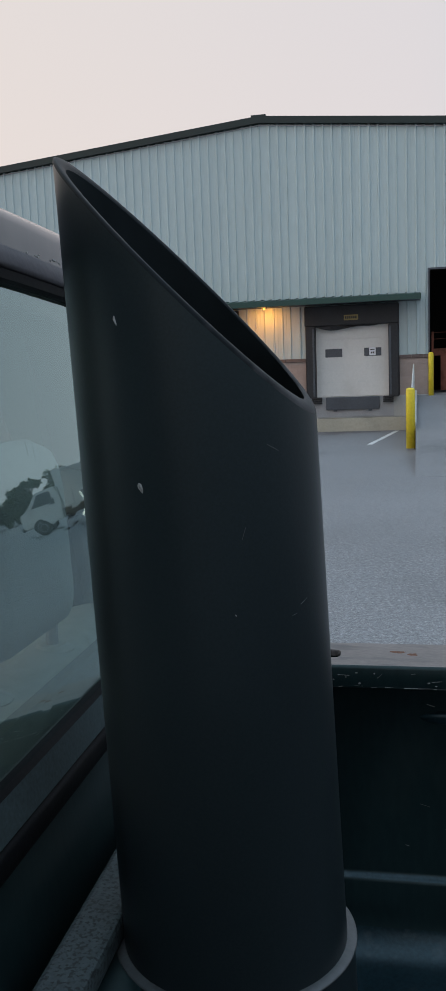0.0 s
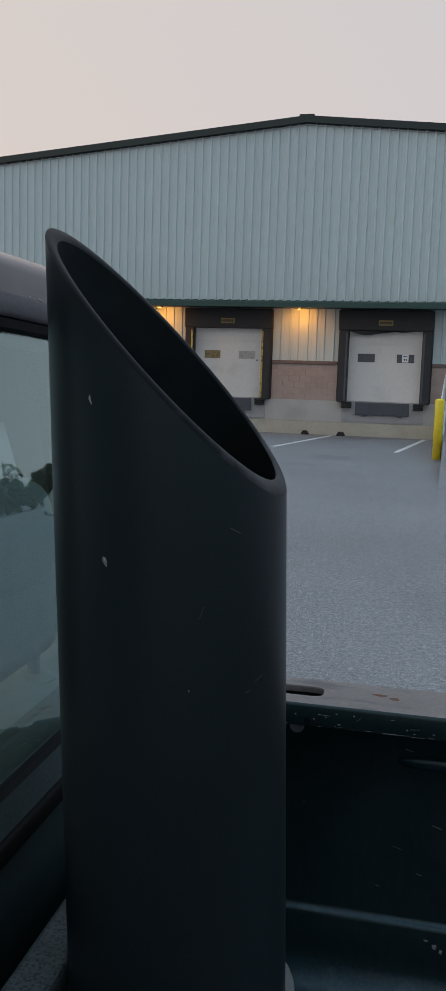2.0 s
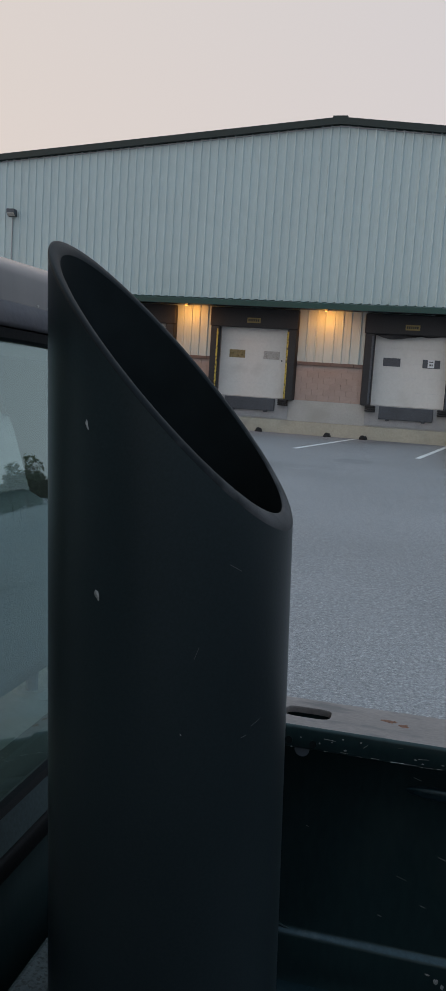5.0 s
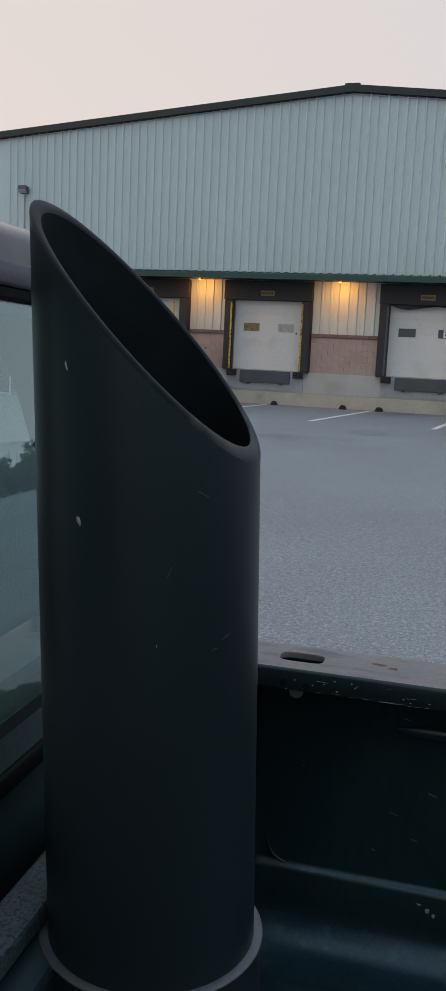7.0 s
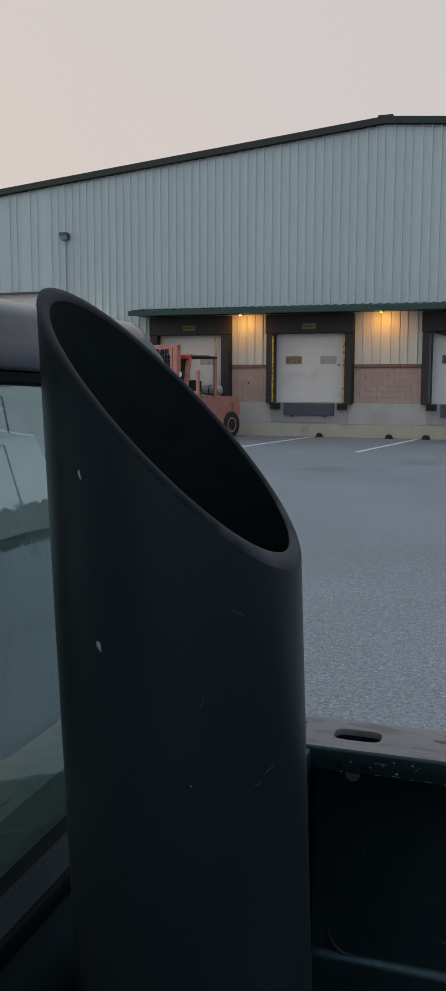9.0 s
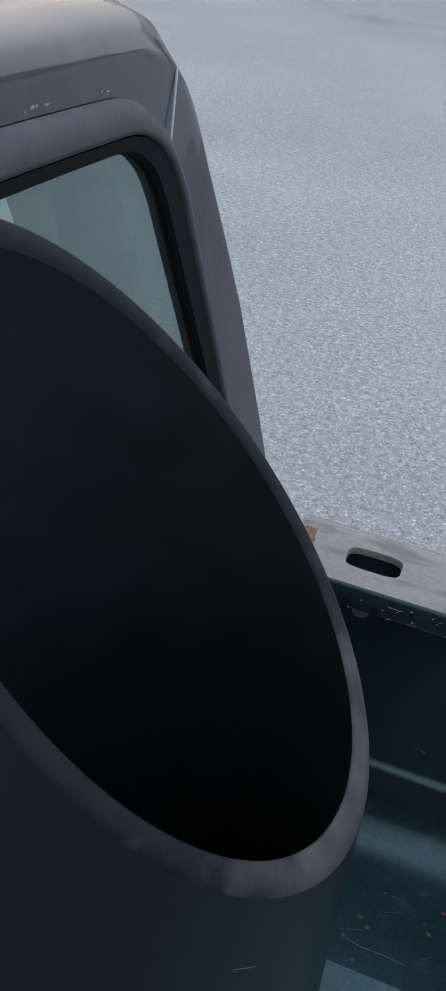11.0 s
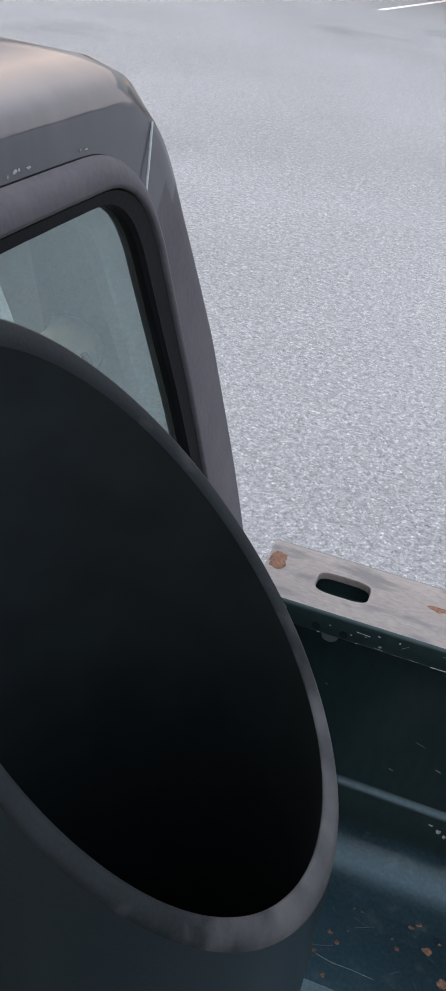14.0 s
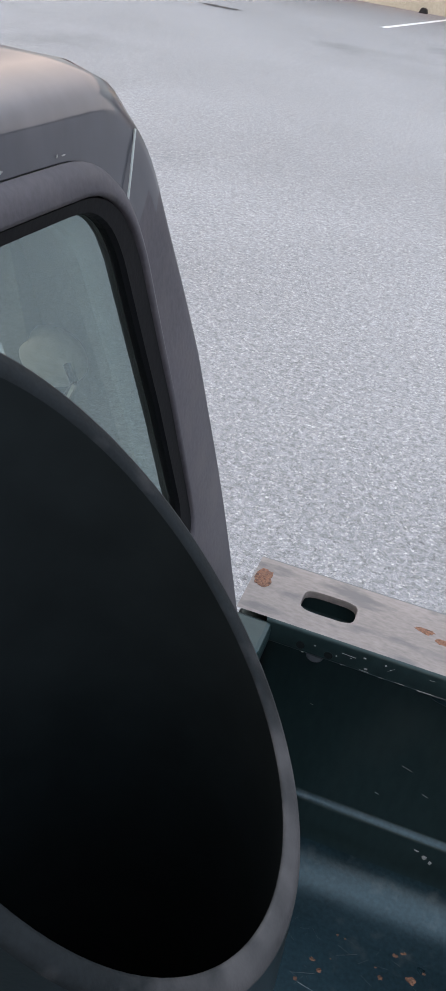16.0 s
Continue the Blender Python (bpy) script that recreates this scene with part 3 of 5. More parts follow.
# ---- docks ----
def dock(k, a, b, windows, guides):
    mid_x = (a + b) / 2
    ia, ib = a + 0.36, b - 0.36
    door = thing("door_%d" % (k + 1), "closed white sectional dock door with two small view windows", "dock door", kind="structure")
    for i in range(5):
        z0 = DOCK_Z + 0.01 + i * 0.49
        bm = cube(ia - 0.05, ib + 0.05, 0.10, 0.15, z0, z0 + 0.488, bev=0.002)
        part("door_panel", bm, M_DOOR, door)
    for j, (wx, m) in enumerate(windows):
        p = part("view_window", cube(wx - 0.29, wx + 0.29, 0.085, 0.11, 2.56, 2.84, bev=0.006), m, door)
        if k == 2 and j == 1:
            pp = part("paper_notice", cube(wx - 0.12, wx + 0.10, 0.078, 0.084, 2.58, 2.84), M_PAPER, door, "white paper notice with blurred print")
            bm = bmesh.new()
            box(bm, wx - 0.08, wx + 0.06, 0.074, 0.077, 2.76, 2.79)
            box(bm, wx - 0.06, wx - 0.01, 0.074, 0.077, 2.64, 2.70)
            box(bm, wx + 0.01, wx + 0.05, 0.074, 0.077, 2.64, 2.70)
            part("print", bm, M_BAR, pp)
    seal = thing("dock_seal", "black vinyl dock seal framing a loading door", "dock seal", group="dock seals")
    part("head_pad", cube(a, b, -0.22, 0.015, 3.62, SEAL_TOP, bev=0.03), M_RUBBER, seal)
    for x0, x1, t in ((a, ia, 1), (ib, b, -1)):
        bm = prism(bmesh.new(), [(x0, 0.015), (x1, 0.015), (x1 - (0.05 if t < 0 else 0.0), -0.24), (x0 + (0.05 if t > 0 else 0.0), -0.24)], "z", DOCK_Z - 0.03, 3.617)
        bmesh.ops.bevel(bm, geom=bm.edges[:], offset=0.02, segments=2, affect="EDGES")
        part("side_pad", bm, M_RUBBER, seal)
    for gx in (guides if guides else (ia - 0.06, ib + 0.06)):
        part("guide_strip", cube(gx - 0.032, gx + 0.032, -0.262, -0.242, DOCK_Z + 0.02, 3.53, bev=0.005), M_GUIDE if guides else M_STEEL, seal)
    sg = part("sign_plate", cube(mid_x - 0.24, mid_x + 0.24, -0.232, -0.222, 3.78, 3.96), M_SIGN, seal, "faded yellow sign plate")
    bm = bmesh.new()
    for i in range(6):
        box(bm, mid_x - 0.20 + i * 0.068, mid_x - 0.155 + i * 0.068, -0.236, -0.233, 3.83, 3.91)
    part("sign_bar", bm, M_BAR, sg)
    lev = thing("dock_leveller", "dark steel dock leveller lip with black bumpers in a steel-framed pit", "dock leveller", group="dock levellers")
    part("pit_frame", cube(ia - 0.16, ib + 0.16, -0.062, -0.041, 0.50, DOCK_Z - 0.01, bev=0.004), M_GALV, lev, "grey steel pit frame")
    lip = cube(mid_x - 0.91, mid_x + 0.91, -0.15, -0.063, 0.75, 1.185, bev=0.012)
    part("lip_plate", lip, M_STEEL, lev)
    for sx in (-0.6, 0.6):
        part("lip_hinge", cube(mid_x + sx - 0.06, mid_x + sx + 0.06, -0.19, -0.063, 0.70, 0.80, bev=0.01), M_STEEL, lev)
    for bx in (ia + 0.02, ib - 0.02):
        bm = bmesh.new()
        for i in range(3):
            box(bm, bx - 0.17, bx + 0.17, -0.27, -0.063, 0.97 + i * 0.075, 1.037 + i * 0.075, 0.02)
        part("bumper", bm, M_TYRE, lev)


dock(0, *DOCKS[0], ((-3.4, M_GOLD), (-2.3, M_GREYWIN)), (-3.96, -1.86))
dock(1, *DOCKS[1], ((0.98, M_GOLD), (2.24, M_GREYWIN)), (0.30, 2.86))
dock(2, *DOCKS[2], ((6.46, M_PLATE), (7.79, M_PLATE)), None)
# sagging torn head curtain of the third dock
bm = bmesh.new()
top, bot = [], []
for i in range(25):
    s = i / 24
    x = 5.86 + s * 2.46
    top.append((x, -0.10 - 0.03 * math.sin(9 * s), 3.63))
    bot.append((x, -0.11 - 0.05 * math.sin(14 * s), 3.60 - 0.13 * math.sin(math.pi * min(1, s * 1.6)) - 0.03 * math.sin(11 * s)))
loft(bm, [top, bot, [(p[0], p[1] + 0.02, p[2]) for p in bot], [(p[0], p[1] + 0.02, p[2]) for p in top]], closed=False)
tagged(part("torn_curtain", bm, M_RUBBER), "torn black head curtain sagging over a dock door", "dock seal")


def awning():
    aw = thing("awning", "long dark green ribbed metal awning over the loading docks", "awning")
    x0, x1 = -4.92, 9.40
    bm = bmesh.new()
    prism(bm, [(0.0, 4.60), (-1.10, 4.46), (-1.10, 4.43), (0.0, 4.57)], "x", x0, x1)
    part("awning_sheet", bm, M_GREEN, aw)
    bm = bmesh.new()
    x = x0 + 0.1
    while x < x1:
        prism(bm, [(0.0, 4.63), (-1.10, 4.49), (-1.10, 4.461), (0.0, 4.601)], "x", x, x + 0.05)
        x += 0.3048
    tagged(part("seam_ribs", bm, M_GREEN, aw), kind="stuff")
    part("fascia", cube(x0 - 0.02, x1 + 0.02, -1.13, -1.101, 4.29, 4.475, bev=0.008), M_GREEN, aw)
    part("soffit", cube(x0, x1, -1.10, -0.005, 4.33, 4.345), M_STEEL, aw)
    for x in (x0, x1 - 0.02):
        part("end_plate", prism(bmesh.new(), [(0.0, 4.345), (-1.1, 4.345), (-1.1, 4.43), (0.0, 4.57)], "x", x, x + 0.02), M_GREEN, aw)


awning()


def soffit_lamp(x):
    """A small lamp under the awning that washes the wall below it in amber."""
    lp = thing("soffit_lamp", "small amber lamp glowing under the awning", "lamp", group="soffit lamps")
    part("lamp_housing", cube(x - 0.09, x + 0.09, -0.70, -0.54, 4.27, 4.328, bev=0.01), M_STEEL, lp)
    part("lamp_lens", cube(x - 0.04, x + 0.04, -0.66, -0.58, 4.258, 4.269, bev=0.003), M_LAMP_AMBER, lp, "glowing amber lens")
    lt = new("soffit_light", bpy.data.lights.new("soffit_light", "SPOT"))
    lt.data.energy, lt.data.color, lt.data.spot_size, lt.data.spot_blend, lt.data.shadow_soft_size = 82, (1.0, 0.38, 0.055), radians(165), 1.0, 0.16
    lt.matrix_world = look((x, -0.74, 4.23), (x, 0.0, 3.5))


for lx in (4.18, -0.80):
    soffit_lamp(lx)


def big_door():
    a, b, z = BIG[0]
    d = thing("door_4", "closed tall off-white sectional drive-in door", "overhead door", kind="structure")
    for i in range(8):
        z0 = DOCK_Z + i * 0.517
        part("door_panel", cube(a - 0.05, b + 0.05, 0.14, 0.19, z0, z0 + 0.5155, bev=0.002), M_DOOR, d)
    for bx in ((a - 0.06, a, DOCK_Z, z), (b, b + 0.06, DOCK_Z, z)):
        part("jamb_trim", cube(bx[0], bx[1], -0.05, 0.02, bx[2], bx[3] + 0.06), M_STEEL, d)
    part("head_trim", cube(a, b, -0.05, 0.02, z, z + 0.06), M_STEEL, d)
    a, b, z = BIG[1]
    d = thing("door_5", "open drive-in doorway with dark steel jambs", "doorway", kind="structure")
    for x in (a - 0.05, b):
        part("jamb_trim", cube(x, x + 0.05, -0.05, 0.30, DOCK_Z, z + 0.06), M_STEEL, d)
    part("head_trim", cube(a, b, -0.05, 0.30, z, z + 0.06), M_STEEL, d)


big_door()


def bollard(x, y, z, h, r=0.085):
    bm = disc_profile(bmesh.new(), [(r, -0.15), (r, h - 0.05), (r * 0.93, h - 0.02), (r * 0.7, h), (0.02, h + 0.012)], 20)
    o = part("bollard", bm, M_YELLOW, smooth=True, at=Matrix.Translation((x, y, z)))
    tagged(o, "yellow painted steel bollard filled with concrete", "bollard", "bollards")


bollard(9.12, -8.86, 0.2, 1.32, 0.11)
bollard(9.72, -0.8, 1.15, 1.42)
bollard(-9.15, -0.6, 1.17, 1.5)
bollard(14.5, -0.8, 1.15, 1.42)


def guard_rail(name_label, pts_z, x, posts):
    rl = thing("guard_rail", name_label, "railing")
    for h in (1.0, 0.52):
        bm = pipe(bmesh.new(), [(x, y, z + h) for y, z in pts_z], 0.024)
        part("rail_pipe", bm, M_WHITE, rl)
    for y in posts:
        part("post", rod(bmesh.new(), (x, y, ramp_z(y)), (x, y, ramp_z(y) + 1.0), 0.026), M_WHITE, rl)


guard_rail("white pipe guard rail on the ramp kerb", [(-0.6, DOCK_Z), (-1.0, ramp_z(-1.0)), (-8.6, ramp_z(-8.6))], 9.16, (-0.6, -2.6, -5.0, -6.9, -8.5))
guard_rail("white pipe guard rail along the ramp edge", [(-0.3, DOCK_Z), (-1.0, ramp_z(-1.0)), (-9.5, ramp_z(-9.5))], -7.92, (-0.6, -4.25, -7.5, -9.5))
# the torn-off lower rail bent down to the yard
bl = thing("bent_rail", "bent white pipe rail sagging to the asphalt", "railing")
part("rail_pipe", pipe(bmesh.new(), [(-8.1, -7.9, 0.86), (-7.72, -6.8, 0.56), (-7.4, -6.1, 0.36), (-7.05, -5.4, 0.19), (-6.7, -4.7, 0.08), (-6.33, -4.0, 0.04)], 0.04), M_WHITE, bl)
part("post", rod(bmesh.new(), (-6.33, -4.0, 0.0), (-6.33, -4.0, 0.64), 0.035), M_WHITE, bl)


def wall_light(x, z, on):
    wlp = thing("wall_light", "small wall lamp switched on" if on else "small grey wall lamp", "lamp")
    part("back_plate", cube(x - 0.09, x + 0.09, -0.09, -0.033, z - 0.12, z + 0.14, bev=0.01), M_GALV, wlp)
    part("lens", cube(x - 0.08, x + 0.08, -0.20, -0.091, z - 0.13, z + 0.10, bev=0.02), M_LAMP_ON if on else M_GREYWIN, wlp)
    if on:
        lt = new("wall_lamp_light", bpy.data.lights.new("wall_lamp_light", "POINT"))
        lt.data.energy, lt.data.color, lt.data.shadow_soft_size = 30, (1.0, 0.72, 0.35), 0.1
        lt.location = (x, -0.32, z)


wall_light(-7.12, 3.72, True)
wall_light(-7.13, 4.36, False)
fl = thing("flood_light", "dark box floodlight high on the metal wall with a conduit", "floodlight")
part("housing", prism(bmesh.new(), [(-0.04, 7.52), (-0.04, 7.28), (-0.14, 7.30), (-0.28, 7.41), (-0.28, 7.55)], "x", -8.20, -7.88), M_STEEL, fl)
part("lens", prism(bmesh.new(), [(-0.15, 7.303), (-0.285, 7.412), (-0.29, 7.402), (-0.155, 7.293)], "x", -8.18, -7.90), M_GREYWIN, fl)
part("conduit", rod(bmesh.new(), (-8.06, -0.05, 5.3), (-8.06, -0.05, 7.25), 0.02), M_GALV, fl)


def painted_line(p, q, w):
    p, q = Vector((*p, 0.004)), Vector((*q, 0.004))
    n = (q - p).normalized().cross(Vector((0, 0, 1))) * w / 2
    bm = bmesh.new()
    k = 14
    lps = []
    for i in range(k + 1):
        c = p.lerp(q, i / k)
        j = random.uniform(-0.006, 0.006)
        lps.append([c + n * (1 + j * 8), c - n * (1 - j * 8)])
    loft(bm, [[a, b] for a, b in lps], closed=False)
    tagged(part("painted_line", bm, M_LINE), "worn white painted bay line on asphalt", "road marking", "bay lines", kind="structure")


for x0, x1 in ((0.9, 1.75), (4.62, 5.45), (8.0, 8.6), (-2.6, -1.8)):
    painted_line((x0, -6.7), (x1, -0.35), 0.15)


def chock(x, y, turn):
    bm = prism(bmesh.new(), [(-0.14, 0.0), (0.14, 0.0), (0.08, 0.13), (-0.06, 0.15)], "y", -0.11, 0.11)
    bmesh.ops.bevel(bm, geom=bm.edges[:], offset=0.015, segments=2, affect="EDGES")
    o = part("wheel_chock", bm, M_TYRE, at=pose(x, y, 0.0, rz=turn))
    tagged(o, "black rubber wheel chock on asphalt by the dock", "wheel chock", "wheel chocks")


for x, t in ((2.05, 8), (4.5, 0), (5.75, -12)):
    chock(x, -0.32, t)


def stain(x, y, rx, ry, seed):
    rnd = random.Random(seed)
    bm = bmesh.new()
    n = 22
    vs = [bm.verts.new((x + rx * math.cos(2 * math.pi * k / n) * rnd.uniform(0.55, 1), y + ry * math.sin(2 * math.pi * k / n) * rnd.uniform(0.4, 1), 0.004)) for k in range(n)]
    bm.faces.new(vs)
    tagged(part("tar_patch", bm, M_TAR), "black tar patch on the asphalt", "tar patch", kind="structure")


def oil_stain(x, y, rx, ry, seed):
    rnd = random.Random(seed)
    bm = bmesh.new()
    n = 40
    vs = [bm.verts.new((x + rx * math.cos(2 * math.pi * k / n) * rnd.uniform(0.72, 1), y + ry * math.sin(2 * math.pi * k / n) * rnd.uniform(0.72, 1), 0.004)) for k in range(n)]
    bm.faces.new(vs)
    tagged(part("oil_stain", bm, M_STAIN), "dark oil stain soaked into the asphalt", "oil stain", kind="structure")


oil_stain(6.62, -9.30, 0.55, 0.75, 41)
stain(1.30, -9.1, 0.60, 0.34, 1)
stain(0.45, -7.4, 0.40, 0.30, 2)
stain(0.7, -6.3, 0.5, 0.22, 3)
stain(-0.1, -5.2, 0.45, 0.30, 4)
stain(-0.7, -6.6, 0.35, 0.22, 5)


# ---- yard things ----
def wheel(parent, r, w, at, rim_mat):
    wh = new("wheel")
    wh.parent, wh.matrix_basis = parent, at
    part("tyre", disc_profile(bmesh.new(), [(r * 0.55, -w * 0.42), (r * 0.9, -w * 0.5), (r * 0.985, -w * 0.38), (r, -w * 0.2), (r, w * 0.2), (r * 0.985, w * 0.38), (r * 0.9, w * 0.5), (r * 0.55, w * 0.42)], 32, "x"), M_TYRE, wh, smooth=True)
    bm = disc_profile(bmesh.new(), [(r * 0.16, -w * 0.40), (r * 0.40, -w * 0.36), (r * 0.48, -w * 0.45), (r * 0.56, -w * 0.43), (r * 0.56, w * 0.43), (r * 0.48, w * 0.45), (r * 0.40, w * 0.36), (r * 0.16, w * 0.40)], 24, "x")
    part("rim", bm, rim_mat, wh)
    return wh


def forklift(at, label):
    """A large forklift; local -y is forwards, x across."""
    f = thing("forklift", label, "forklift", at)
    # body and counterweight
    bm = prism(bmesh.new(), [(0.7, 0.55), (0.7, 1.25), (1.0, 1.35), (2.3, 1.45), (3.12, 1.40), (3.22, 0.9), (3.02, 0.45), (2.2, 0.5)], "x", -0.85, 0.85)
    bmesh.ops.bevel(bm, geom=bm.edges[:], offset=0.04, segments=2, affect="EDGES")
    part("counterweight", bm, M_LIFT, f)
    part("chassis", cube(-0.62, 0.62, 0.05, 2.2, 0.35, 0.9, bev=0.03), M_LIFT, f)
    part("cowl", cube(-0.6, 0.6, 0.25, 0.75, 0.9, 1.55, bev=0.05), M_LIFT, f)
    part("seat", cube(-0.28, 0.28, 1.25, 1.75, 1.42, 1.98, bev=0.07), M_TYRE, f)
    tank = part("gas_tank", disc_profile(bmesh.new(), [(0.04, -0.42), (0.15, -0.38), (0.18, -0.28), (0.18, 0.28), (0.15, 0.38), (0.04, 0.42)], 20, "x", Matrix.Translation((0.1, 2.5, 1.64))), M_GALV, f, "grey steel gas bottle", smooth=True)
    bm = bmesh.new()
    for x in (-0.1, 0.3):
        disc_profile(bm, [(0.188, -0.02), (0.188, 0.02)], 16, "x", None)
    bmesh.ops.transform(bm, matrix=Matrix.Translation((0.1, 2.5, 1.64)), verts=bm.verts)
    part("strap", bm, M_TYRE, tank)
    # overhead guard
    g = part("guard_roof", cube(-0.62, 0.62, 0.55, 2.15, 2.70, 2.78, bev=0.02), M_TYRE, f, "dark overhead guard roof")
    part("guard_visor", cube(0.30, 0.63, 0.42, 0.70, 2.66, 2.80, bev=0.03), M_RED, g, "bright red corner of the guard")
    for x in (-0.58, 0.58):
        part("guard_post", prism(bmesh.new(), [(0.30, 1.4), (0.46, 1.4), (0.72, 2.7), (0.58, 2.7)], "x", x - 0.06, x + 0.06), M_LIFT, f)
        part("guard_post", cube(x - 0.05, x + 0.05, 2.0, 2.1, 1.3, 2.7, bev=0.01), M_LIFT, f)
    # mast: outer and inner channels, cross bars, lift cylinder, chains
    for x in (-0.72, 0.55):
        part("mast_channel", cube(x, x + 0.17, -0.16, 0.04, 0.22, 3.10, bev=0.015), M_LIFT, f)
    for x in (-0.52, 0.42):
        part("inner_channel", cube(x, x + 0.09, -0.13, 0.0, 0.35, 3.02, bev=0.01), M_LIFT, f)
    for z, h in ((2.95, 0.16), (0.95, 0.12), (0.40, 0.22)):
        part("mast_crossbar", cube(-0.72, 0.72, -0.08, 0.02, z, z + h, bev=0.015), M_LIFT, f)
    part("lift_cylinder", rod(bmesh.new(), (0, -0.05, 0.4), (0, -0.05, 2.75), 0.07), M_LIFT, f)
    # dark panel added so the gaps in the mast look shaded
    part("cab_screen", cube(-0.52, 0.52, 0.60, 0.64, 1.5, 2.66, bev=0.01), M_DARK, f, "plain dark panel filling the gaps behind the mast")
    for x in (-0.40, -0.24, 0.10, 0.26, 0.38):
        part("hose", pipe(bmesh.new(), [(x, -0.06, 0.5), (x + 0.03, -0.12, 1.3), (x - 0.02, -0.10, 2.2), (x * 0.7, -0.06, 2.96)], 0.022, 6), M_TYRE, f)
    for x in (-0.3, -0.18, 0.2, 0.32):
        part("chain", rod(bmesh.new(), (x, -0.10, 0.9), (x * 0.9, -0.10, 2.98), 0.018, 6), M_TYRE, f)
    # wide carriage with load guard, shanks and forks
    bm = prism(bmesh.new(), [(-1.58, 1.38), (1.72, 1.38), (1.72, 1.62), (0.62, 1.64), (0.45, 1.82), (-0.55, 1.82), (-0.75, 1.64), (-1.58, 1.64)], "y", -0.34, -0.20)
    bmesh.ops.bevel(bm, geom=bm.edges[:], offset=0.015, segments=1, affect="EDGES")
    part("carriage", bm, M_LIFT, f)
    part("lower_carriage", cube(-1.1, 1.1, -0.32, -0.2, 0.30, 0.56, bev=0.02), M_LIFT, f)
    for x in (-1.55, 1.67):
        part("guard_bar", cube(x - 0.04, x + 0.04, -0.32, -0.24, 0.35, 2.28, bev=0.01), M_LIFT, f)
    for z in (2.0, 2.24):
        part("guard_rod", rod(bmesh.new(), (-1.5, -0.28, z), (-0.7, -0.28, z), 0.015, 6), M_LIFT, f)
    for x in (-1.05, 0.86):
        fk = part("fork_shank", cube(x - 0.15, x + 0.15, -0.44, -0.35, 0.02, 1.40, bev=0.02), M_LIFT, f)
        part("fork", prism(bmesh.new(), [(-0.44, 0.02), (-0.44, 0.09), (-2.25, 0.04), (-2.3, 0.02)], "x", x - 0.09, x + 0.09), M_STEEL, fk, "worn dark steel fork")
    for x in (-0.72, -0.46, 0.34, 0.58):
        part("carriage_plate", cube(x - 0.05, x + 0.05, -0.31, -0.22, 0.565, 1.376, bev=0.01), M_LIFT, f)
    # dark block added to deepen the lower gaps too
    part("engine_bay", cube(-0.60, 0.60, 0.06, 0.24, 0.45, 1.60, bev=0.03), M_DARK, f, "plain dark block filling the lower gaps behind the mast")
    for x in (-0.30, 0.14):
        part("tilt_cylinder", rod(bmesh.new(), (x, -0.12, 0.62), (x + 0.04, -0.14, 1.34), 0.05, 10), M_LIFT, f)
    for z in (1.95, 2.45):
        part("mast_tie", cube(-0.55, 0.55, -0.02, 0.03, z, z + 0.09, bev=0.01), M_LIFT, f)
    part("mast_pulley", disc_profile(bmesh.new(), [(0.05, -0.03), (0.11, -0.03), (0.11, 0.03), (0.05, 0.03)], 18, "x", Matrix.Translation((0.0, -0.06, 2.86))), M_STEEL, f)
    for y in (0.85, 1.15, 1.45, 1.75):
        part("guard_slat", cube(-0.55, 0.55, y - 0.03, y + 0.03, 2.785, 2.82, bev=0.008), M_LIFT, f)
    part("control_lever", rod(bmesh.new(), (0.24, 0.62, 1.5), (0.28, 0.75, 1.86), 0.02, 8), M_TYRE, f)
    part("steering_wheel", rod(bmesh.new(), (0, 0.86, 1.82), (0.0, 0.89, 1.84), 0.19, 20), M_TYRE, f)
    part("valve_block", cube(-0.1, 0.16, -0.40, -0.33, 0.68, 1.08, bev=0.02), M_LIFT, f)
    for x in (-0.92, 0.72):
        hl = part("headlight", disc_profile(bmesh.new(), [(0.10, -0.02), (0.12, 0.0), (0.09, 0.12)], 16, "y", Matrix.Translation((x, 0.0, 2.16))), M_TYRE, f, smooth=True)
        part("lens", disc_profile(bmesh.new(), [(0.085, -0.032), (0.095, -0.021)], 16, "y", Matrix.Translation((x, 0.0, 2.16))), M_PAPER, hl)
    for x in (-0.95, 0.95):
        wheel(f, 0.58, 0.46, pose(x, 0.55, 0.58), M_TYRE)
    for x in (-0.75, 0.75):
        wheel(f, 0.46, 0.34, pose(x, 2.62, 0.46), M_LIFT)
    part("step", cube(0.62, 0.9, 0.95, 1.9, 0.42, 0.50, bev=0.02), M_LIFT, f)
    return f


lift = forklift(pose(-2.28, -4.15, 0.0, rz=-17), "large faded salmon-red forklift with lowered forks on asphalt")
inside = copy_thing(lift, pose(11.4, 3.6, DOCK_Z - 0.02, rz=-20))
tagged(inside, "faded red forklift parked inside the dark doorway")


